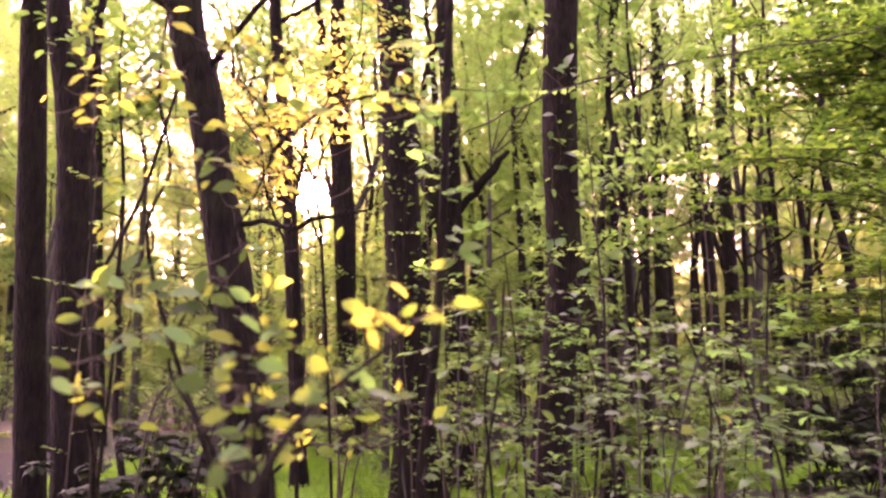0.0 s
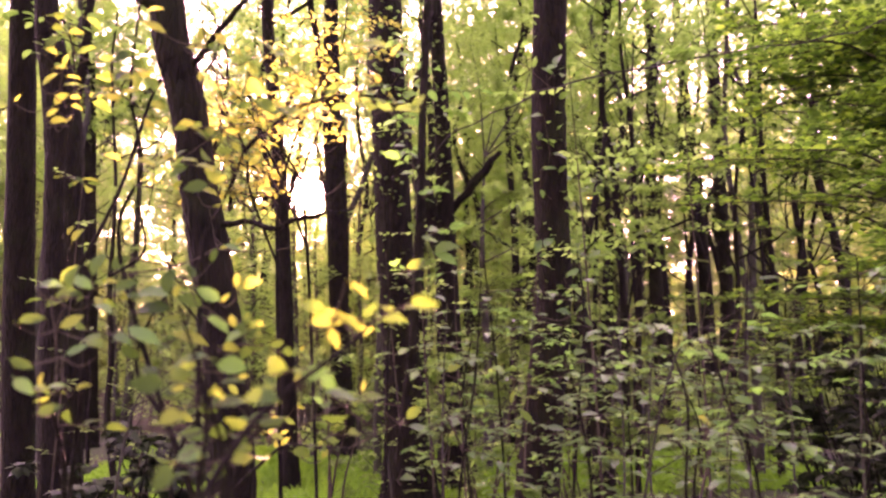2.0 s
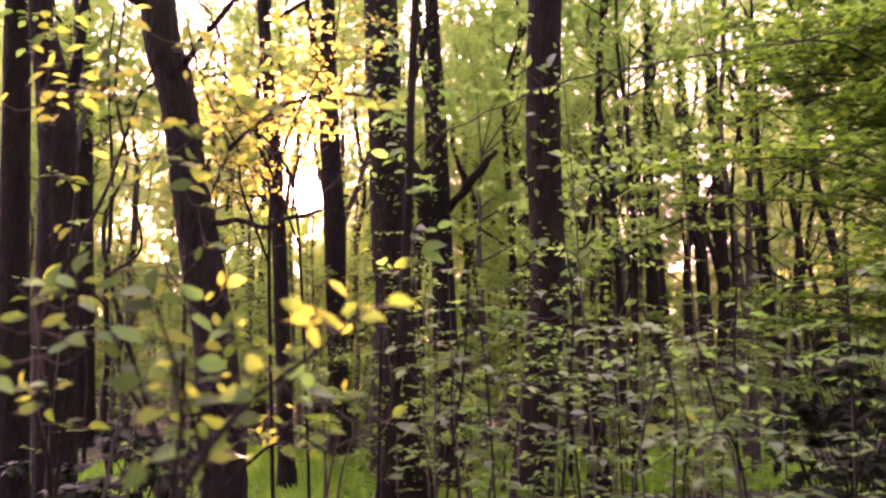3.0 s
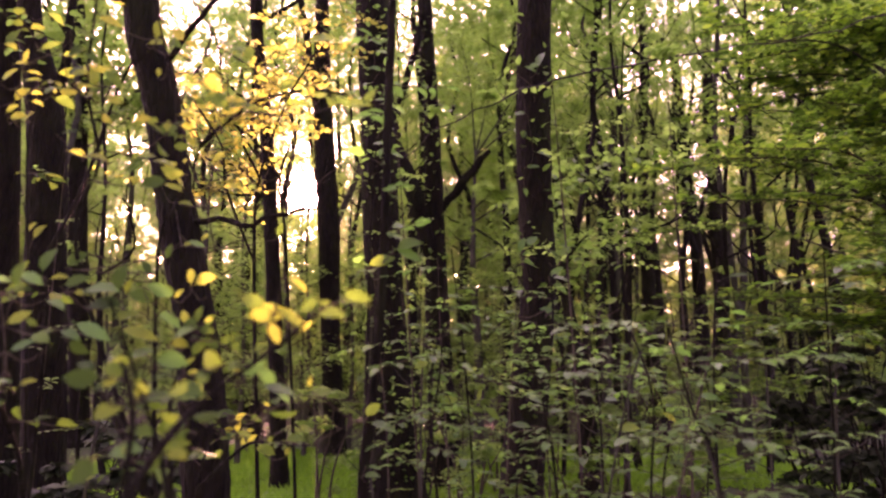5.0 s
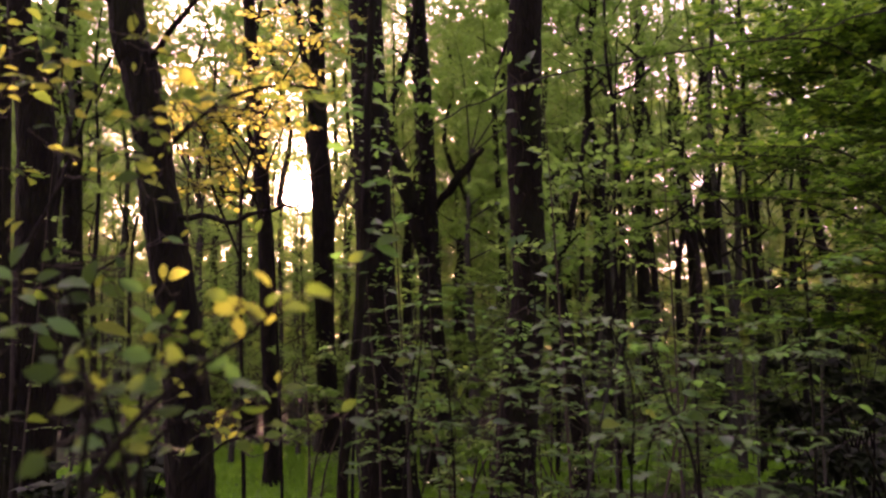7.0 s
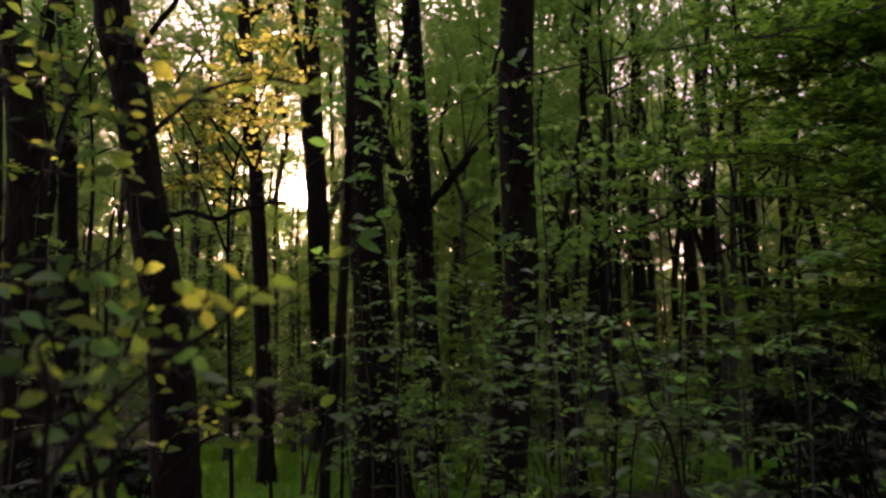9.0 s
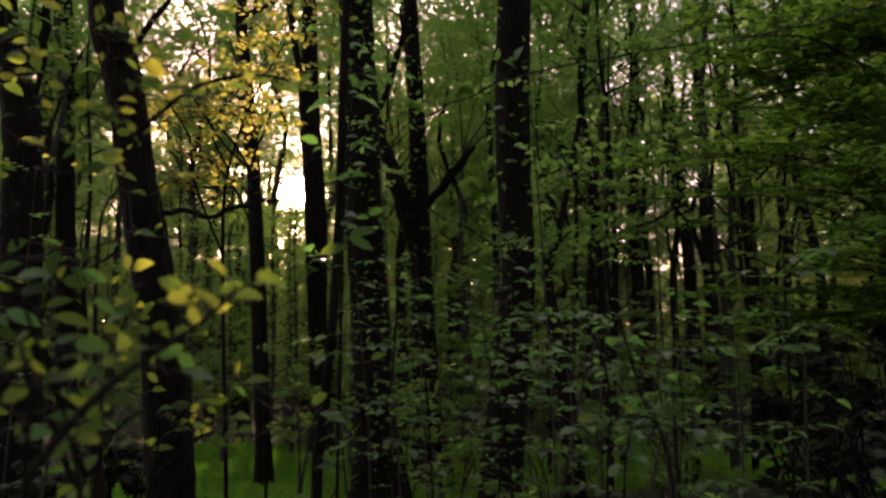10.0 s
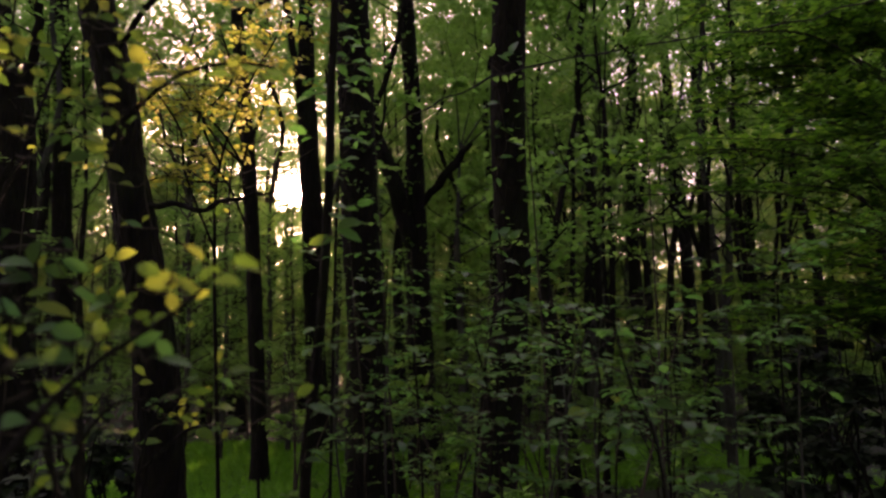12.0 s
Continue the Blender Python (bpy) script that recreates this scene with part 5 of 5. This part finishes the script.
# slim stem in front of the ivy-clad trunk
SLIM_STEMS = [([(-0.127, 3.469, -0.048), (-0.093, 3.271, 1.261), (-0.070, 3.230, 1.532), (-0.036, 3.179, 1.871), (-0.010, 3.128, 2.209), (0.005, 3.076, 2.548), (0.012, 3.025, 2.886), (0.027, 2.974, 3.225), (0.035, 2.923, 3.564)],
               [0.028, 0.024, 0.023, 0.021, 0.020, 0.019, 0.018, 0.017, 0.015])]
own = sapling("young_tree", "thin straight young tree with few broad leaves", SLIM_STEMS, 305, 4, 0.25, 0.062, 70, 0.7, leaf_shade, low=0.45)
placed_leaves(own, SLIM_STEMS, [(leaf_near, F_GREEN), (leaf_shade, F_SHEEN)], 356)

# leafy shoots on the straight dark trunk, and a slim sapling before the ivy-clad one
placed_leaves(shoot_tree, [([(1.158, 7.584, 2.070), (1.207, 7.501, 2.616), (1.178, 7.411, 3.217), (1.143, 7.264, 4.200), (1.158, 7.099, 5.293)], [0.1] * 5)], [(leaf_shade, L_GREEN)], 374)
STEMS_M = [([(-0.330, 5.900, -0.100), (-0.310, 5.750, 1.600), (-0.290, 5.650, 2.800), (-0.250, 5.600, 3.500), (-0.270, 5.560, 4.000), (-0.240, 5.540, 4.350)], [0.014, 0.012, 0.009, 0.007, 0.005, 0.003])]
own = sapling("young_sapling", "slim green sapling before the ivy-clad trunk", STEMS_M, 363, 5, 0.3, 0.08, 40, 0.8, leaf_shade, low=0.5)
placed_leaves(own, STEMS_M, [(leaf_shade, M_GREEN)], 375)

# broad-leaved young growth before the dark trunks
STEMS_G = [([(0.250, 3.500, -0.100), (0.235, 3.430, 0.900), (0.200, 3.380, 1.400), (0.180, 3.350, 1.700), (0.220, 3.330, 1.950)], THIN),
           ([(0.680, 3.560, -0.100), (0.660, 3.520, 1.000), (0.700, 3.500, 1.600), (0.740, 3.520, 2.050), (0.720, 3.540, 2.350)], THIN)]
own = sapling("young_hazel", "young hazel with broad flat leaves that catch the light", STEMS_G, 361, 2, 0.26, 0.075, 60, 0.85, leaf_shade, low=0.4)
placed_leaves(own, STEMS_G, [(leaf_near, G_GREEN), (leaf_shade, G_SHEEN)], 371)
STEMS_H = [([(1.120, 3.350, -0.100), (1.100, 3.280, 0.800), (1.080, 3.230, 1.300), (1.090, 3.200, 1.700), (1.000, 3.300, 2.050)], THIN),
           ([(1.480, 3.560, -0.100), (1.450, 3.480, 0.900), (1.420, 3.420, 1.500), (1.440, 3.440, 1.900), (1.500, 3.500, 2.300)], THIN)]
own = sapling("young_hazel", "young hazel with broad green leaves in deep shade", STEMS_H, 362, 2, 0.28, 0.08, 60, 0.85, leaf_shade, low=0.4)
placed_leaves(own, STEMS_H, [(leaf_near, H_GREEN), (leaf_shade, H_SHEEN)], 372)

# saplings with flat-lying leaves in the middle
for k, (a, b, c, e) in enumerate([((0.115, 3.323, 0.229), (0.157, 3.165, 1.277), (0.222, 3.088, 1.780), (0.244, 3.032, 2.151)),
                                  ((0.403, 3.718, 0.271), (0.376, 3.576, 1.212), (0.337, 3.491, 1.781), (0.274, 3.410, 2.326)),
                                  ((0.621, 4.531, 0.225), (0.650, 4.393, 1.142), (0.711, 4.300, 1.754), (0.772, 4.248, 2.090)),
                                  ((0.755, 3.315, 0.229), (0.687, 3.158, 1.277), (0.642, 3.109, 1.605), (0.576, 3.071, 1.867)),
                                  ((1.075, 4.120, 0.233), (1.045, 3.979, 1.174), (1.002, 3.892, 1.755), (0.932, 3.838, 2.115))]):
    sapling("sapling", "thin sapling with flat-lying green leaves on the forest floor", [([a, b, c, e], [0.008, 0.006, 0.005, 0.003])], 310 + k, (12, 13, 15, 13, 15)[k], 0.34, 0.058, 230, 0.91, leaf_shade, low=0.3)

# saplings on the shaded side
for k, (a, b, c, e) in enumerate([((1.316, 3.011, 0.186), (1.224, 2.838, 1.346), (1.115, 2.792, 1.661), (1.035, 2.752, 1.936)),
                                  ((1.305, 3.814, 0.227), (1.252, 3.669, 1.196), (1.277, 3.619, 1.527), (1.173, 3.582, 1.782)),
                                  ((1.864, 3.537, 0.010), (1.885, 3.351, 1.245), (1.860, 3.264, 1.827), (1.836, 3.197, 2.270)),
                                  ((2.091, 5.551, 0.046), (2.051, 5.421, 0.917), (2.069, 5.335, 1.485), (2.011, 5.268, 1.940))]):
    sapling("sapling", "thin sapling with layered green leaves in the shade", [([a, b, c, e], [0.008, 0.006, 0.005, 0.003])], 330 + k, 15, 0.42, 0.064, 240, 0.88, leaf_shade, low=0.3)


# hornbeam whose leafy tiers reach over from the shaded side
def tiers(name, label, foot, height, limbs, seed, leaf, per_limb, mat=leaf_tier):
    r = np.random.default_rng(seed)
    foot = np.array(foot)
    foot[2] = float(ground_height(foot[0], foot[1])) - 0.1
    own = thing(name, foot, label, "tree", "hornbeams")
    line_pts = np.array([(0, 0, 0), (0.05, 0.03, height * 0.3), (-0.06, 0, height * 0.65), (0, 0.05, height)])
    v, q, line, rr = tube(line_pts, [0.11, 0.085, 0.06, 0.02], 10, 0.04, 8)
    part("trunk", mesh_of("trunk", v, q, bark_grey), own)
    pos, along, up, twigs = [], [], [], []
    for tip in limbs:
        t = np.array(tip) - foot
        h = np.clip(t[2] - 0.12 * np.hypot(t[0], t[1]), 0.2, height)
        i = int(h / height * (len(line) - 1))
        p0 = line[i]
        mid = (p0 + t) / 2 + (0, 0, 0.12 * np.linalg.norm(t - p0)) + r.normal(0, 0.06, 3)
        lp = np.array([p0, mid, t])
        lv, lq, ll, _ = tube(lp, [0.022, 0.013, 0.004], 6, 0.03, 10)
        part("limb", mesh_of("limb", lv, lq, bark_grey), own)
        ahead = unit(t - p0)
        side = unit(np.cross(ahead, (0, 0, 1.0)))
        for k in range(per_limb):
            f = 0.35 + 0.65 * (k + r.random()) / per_limb
            o = ll[min(int(f * (len(ll) - 1)), len(ll) - 1)]
            d = unit(ahead * 0.7 + side * (1 if k % 2 else -1) * (0.6 + 0.4 * r.random()) + r.normal(0, 0.12, 3) * (1, 1, 0.5))
            ln = 0.55 * (0.5 + 0.8 * r.random())
            e = o + d * ln + (0, 0, -0.08 * ln)
            twigs.append((np.array([o, (o + e) / 2 + r.normal(0, 0.02, 3), e]), [0.004, 0.003, 0.0015]))
            m = int(ln / (leaf * 0.36))
            sd = unit(np.cross(d, (0, 0, 1.0)))
            for j in range(m):
                pos.append(o + (e - o) * (j + 0.5) / m)
                along.append(d * 0.6 + sd * (1 if j % 2 else -1) * 0.8 + r.normal(0, 0.2, 3))
                up.append(np.array([0, 0, 1.0]) + r.normal(0, 0.22, 3))
    v, q = tubes(twigs, 4, 0.0, 2)
    part("brushwood", mesh_of("brushwood", v, q, bark_twig), own, kind="stuff")
    pos = np.array(pos)
    part("foliage", scatter("foliage", pos, np.array(along), np.array(up), leaf * (0.6 + 0.7 * r.random(len(pos))), mat, (OVAL_V, OVAL_T)), own, kind="stuff")
    return own


tiers("hornbeam", "hornbeam with flat tiers of fresh green leaves", (6.010, 8.476, -0.881), 5.5,
      [(2.346, 8.305, 3.906), (2.473, 7.665, 3.446), (2.996, 7.784, 3.955), (3.289, 6.795, 3.783), (3.599, 6.853, 3.376), (4.586, 7.704, 4.363), (4.844, 8.565, 5.342), (4.116, 8.623, 5.014), (3.898, 6.411, 2.929),
       (3.466, 6.572, 2.563), (4.372, 6.821, 3.528), (5.373, 8.489, 5.801), (4.896, 9.428, 6.322), (4.186, 6.493, 2.361), (3.652, 8.668, 4.752), (3.524, 7.594, 5.178), (4.232, 7.682, 4.537), (4.939, 7.629, 4.829), (4.766, 7.245, 4.037), (4.168, 7.018, 3.579), (3.519, 8.590, 5.277), (3.821, 7.726, 4.275),
       (4.313, 8.532, 5.604), (4.582, 8.117, 5.653), (5.089, 8.162, 5.309), (3.697, 8.226, 4.995), (3.384, 8.712, 5.824),
       (3.149, 6.900, 2.423), (3.612, 6.552, 2.683), (3.946, 6.481, 2.456), (3.004, 7.245, 2.163), (3.560, 6.829, 2.191), (3.904, 6.632, 2.130)], 401, 0.10, 21)
tiers("hornbeam", "hornbeam with flat tiers of fresh green leaves", (7.628, 11.519, -1.073), 6.5,
      [(3.490, 10.990, 2.772), (2.975, 11.863, 3.737), (3.946, 10.075, 2.098), (4.677, 9.521, 2.358), (3.915, 8.649, 1.492), (3.726, 10.187, 1.370), (3.168, 11.115, 1.971),
       (6.320, 10.522, 5.656), (5.673, 10.651, 4.855), (5.002, 11.404, 6.621), (4.032, 11.561, 5.660), (6.226, 9.850, 3.409), (3.924, 9.246, 0.885)], 402, 0.105, 22)
tiers("hornbeam", "hornbeam with flat tiers of fresh green leaves", (0.938, 14.489, -0.115), 6,
      [(2.374, 13.843, 4.065), (1.112, 13.454, 3.393), (0.518, 13.835, 4.269), (1.660, 13.050, 2.670), (2.714, 13.052, 2.576), (0.896, 13.131, 2.197), (0.317, 13.522, 3.000), (2.236, 13.171, 1.818), (1.238, 13.719, 4.983), (2.579, 13.703, 4.983),
       (2.953, 14.494, 6.414), (1.295, 14.399, 7.179), (2.619, 14.284, 7.834), (0.631, 14.259, 8.162)], 403, 0.085, 24, leaf_mid)


# ---- the long bare branch that crosses the view ----
def bare_branch():
    pts = np.array([(4.628, 6.204, 4.918), (3.558, 6.065, 4.580), (2.774, 5.906, 4.357), (1.973, 5.838, 4.199), (1.196, 5.776, 4.002), (0.666, 5.813, 3.801), (0.269, 5.847, 3.605), (-0.084, 5.891, 3.343)])
    own = thing("branch", pts[0], "long thin crooked branch that hangs across from a tree", "branch")
    line, rad = smooth_line(pts - pts[0], [0.008, 0.007, 0.006, 0.007, 0.008, 0.007, 0.005, 0.003], 4)
    bend = np.random.default_rng(54)
    line[1:] += np.cumsum(bend.normal(0, 0.014, (len(line) - 1, 3)), axis=0) * 0.6 + bend.normal(0, 0.012, (len(line) - 1, 3))
    v, q, line, rr = tube(line, rad * bend.uniform(0.75, 1.3, len(rad)), 7, 0.10, 3)
    part("bough", mesh_of("bough", v, q, bark_grey), own)
    ls = limbs_for(line, rr, 15, 0.15, 0.95, 0.55, 55)
    v, q = tubes(ls, 4, 0.0, 3)
    part("brushwood", mesh_of("brushwood", v, q, bark_twig), own, kind="stuff")
    pos = crown_points(ls, 260, 0.12, 56)
    along, up = leafy(260, 57, 0.8)
    part("foliage", scatter("foliage", pos, along, up, np.random.default_rng(58).uniform(0.045, 0.095, 260), leaf_cloud, (OVAL_V, OVAL_T)), own, kind="stuff")


bare_branch()


# ---- dead sticks that lean in the undergrowth ----
def dead_stick(a, b, c, thick):
    pts = np.array([a, b, c])
    pts[0][2] = float(ground_height(pts[0][0], pts[0][1])) - 0.05
    own = thing("stick", pts[0], "thin grey dead stick leaning among the saplings", "stick", "dead sticks")
    v, q, line, rr = tube(pts - pts[0], [thick, thick * 0.8, thick * 0.3], 6, 0.06, 8)
    part("stem", mesh_of("stem", v, q, bark_grey), own)
    for lp, lr in limbs_for(line, rr, 4, 0.4, 0.95, 0.45, int(abs(a[0]) * 1000)):
        lv, lq, _, _ = tube(lp, lr, 4, 0.0, 3)
        part("twig", mesh_of("twig", lv, lq, bark_grey), own)


dead_stick((0.651, 3.249, 1.351), (0.978, 3.084, 1.745), (1.246, 2.996, 1.977), 0.006)
dead_stick((1.252, 5.295, 0.477), (1.287, 5.163, 1.351), (1.229, 5.176, 1.937), 0.010)
dead_stick((1.440, 3.258, 0.557), (1.328, 3.151, 1.277), (1.172, 3.083, 1.736), 0.008)
dead_stick((0.138, 5.546, 0.236), (0.098, 5.382, 1.334), (0.129, 5.344, 2.252), 0.012)
dead_stick((1.639, 5.710, 0.373), (1.558, 5.569, 1.317), (1.638, 5.538, 2.190), 0.010)
dead_stick((2.431, 5.308, 0.295), (2.392, 5.160, 1.278), (2.354, 5.062, 1.933), 0.009)
dead_stick((2.625, 4.802, 0.278), (2.573, 4.655, 1.261), (2.556, 4.557, 1.917), 0.009)
dead_stick((-0.167, 6.362, 0.219), (-0.345, 6.206, 1.267), (-0.303, 6.074, 2.141), 0.012)
dead_stick((-1.696, 4.111, 0.510), (-1.502, 3.968, 1.451), (-1.334, 3.916, 1.783), 0.010)


# ---- thin young stems with a few level leaves, scattered between the trunks ----
def thin_stem(seed, height):
    r = np.random.default_rng(seed)
    own = thing("young_sapling", (0, 0, 0), "thin upright young sapling with sparse level leaves", "sapling", "young saplings")
    lean = r.normal(0, 0.12, 2)
    pts = np.array([(0, 0, -0.08), (lean[0] * 0.3, lean[1] * 0.3, height * 0.33), (lean[0] * 0.9, lean[1], height * 0.66), (lean[0] * 1.8, lean[1] * 1.6, height)])
    v, q, line, rr = tube(pts, [0.013, 0.010, 0.007, 0.003], 6, 0.04, 7)
    stem = part("stem", mesh_of("stem", v, q, bark_twig), own)
    pos, along = [], []
    for k in range(11):
        f = 0.15 + 0.85 * (k + r.random()) / 11
        p0 = line[min(int(f * (len(line) - 1)), len(line) - 1)]
        a = 2.4 * k + r.normal(0, 0.4)
        d = np.array([np.cos(a), np.sin(a), 0.15])
        ln = r.uniform(0.18, 0.5)
        e = p0 + d * ln
        tv, tq, _, _ = tube(np.array([p0, (p0 + e) / 2 + (0, 0, 0.015), e]), [0.004, 0.003, 0.0015], 4, 0.0, 2)
        part("twig", mesh_of("twig", tv, tq, bark_twig), stem)
        n = int(ln / 0.038)
        sd = np.array([-np.sin(a), np.cos(a), 0])
        for j in range(n):
            pos.append(p0 + (e - p0) * (j + 0.7) / n)
            along.append(d * 0.5 + sd * (1 if j % 2 else -1) + r.normal(0, 0.2, 3))
    pos, along = np.array(pos), np.array(along)
    up = np.array([0, 0, 1.0]) + r.normal(0, 0.22, pos.shape)
    part("foliage", scatter("foliage", pos, along, up, r.uniform(0.045, 0.085, len(pos)), leaf_mid, (OVAL_V, OVAL_T)), own, kind="stuff")
    return own


def plant_stems():
    r = random.Random(41)
    kinds = [thin_stem(1200 + k, 1.9 + 0.55 * k) for k in range(5)]
    spots = []
    tries = 0
    while len(spots) < 22 and tries < 4000:
        tries += 1
        d = r.uniform(5.2, 20)
        a = radians(r.uniform(-29, 24))
        x, y = d * math.sin(a), d * math.cos(a)
        if sun_lane(x, y) < 0.9 or any((x - u) ** 2 + (y - w) ** 2 < 0.35 for u, w in spots):
            continue
        spots.append((x, y))
    spots += [(0.35, 7.4), (0.9, 8.3), (1.5, 8.9), (0.5, 10.2), (1.25, 10.8), (-0.35, 9.4), (2.1, 10.0), (0.05, 8.6)]
    plant(kinds, spots, r, (0.85, 1.2), 7)


plant_stems()
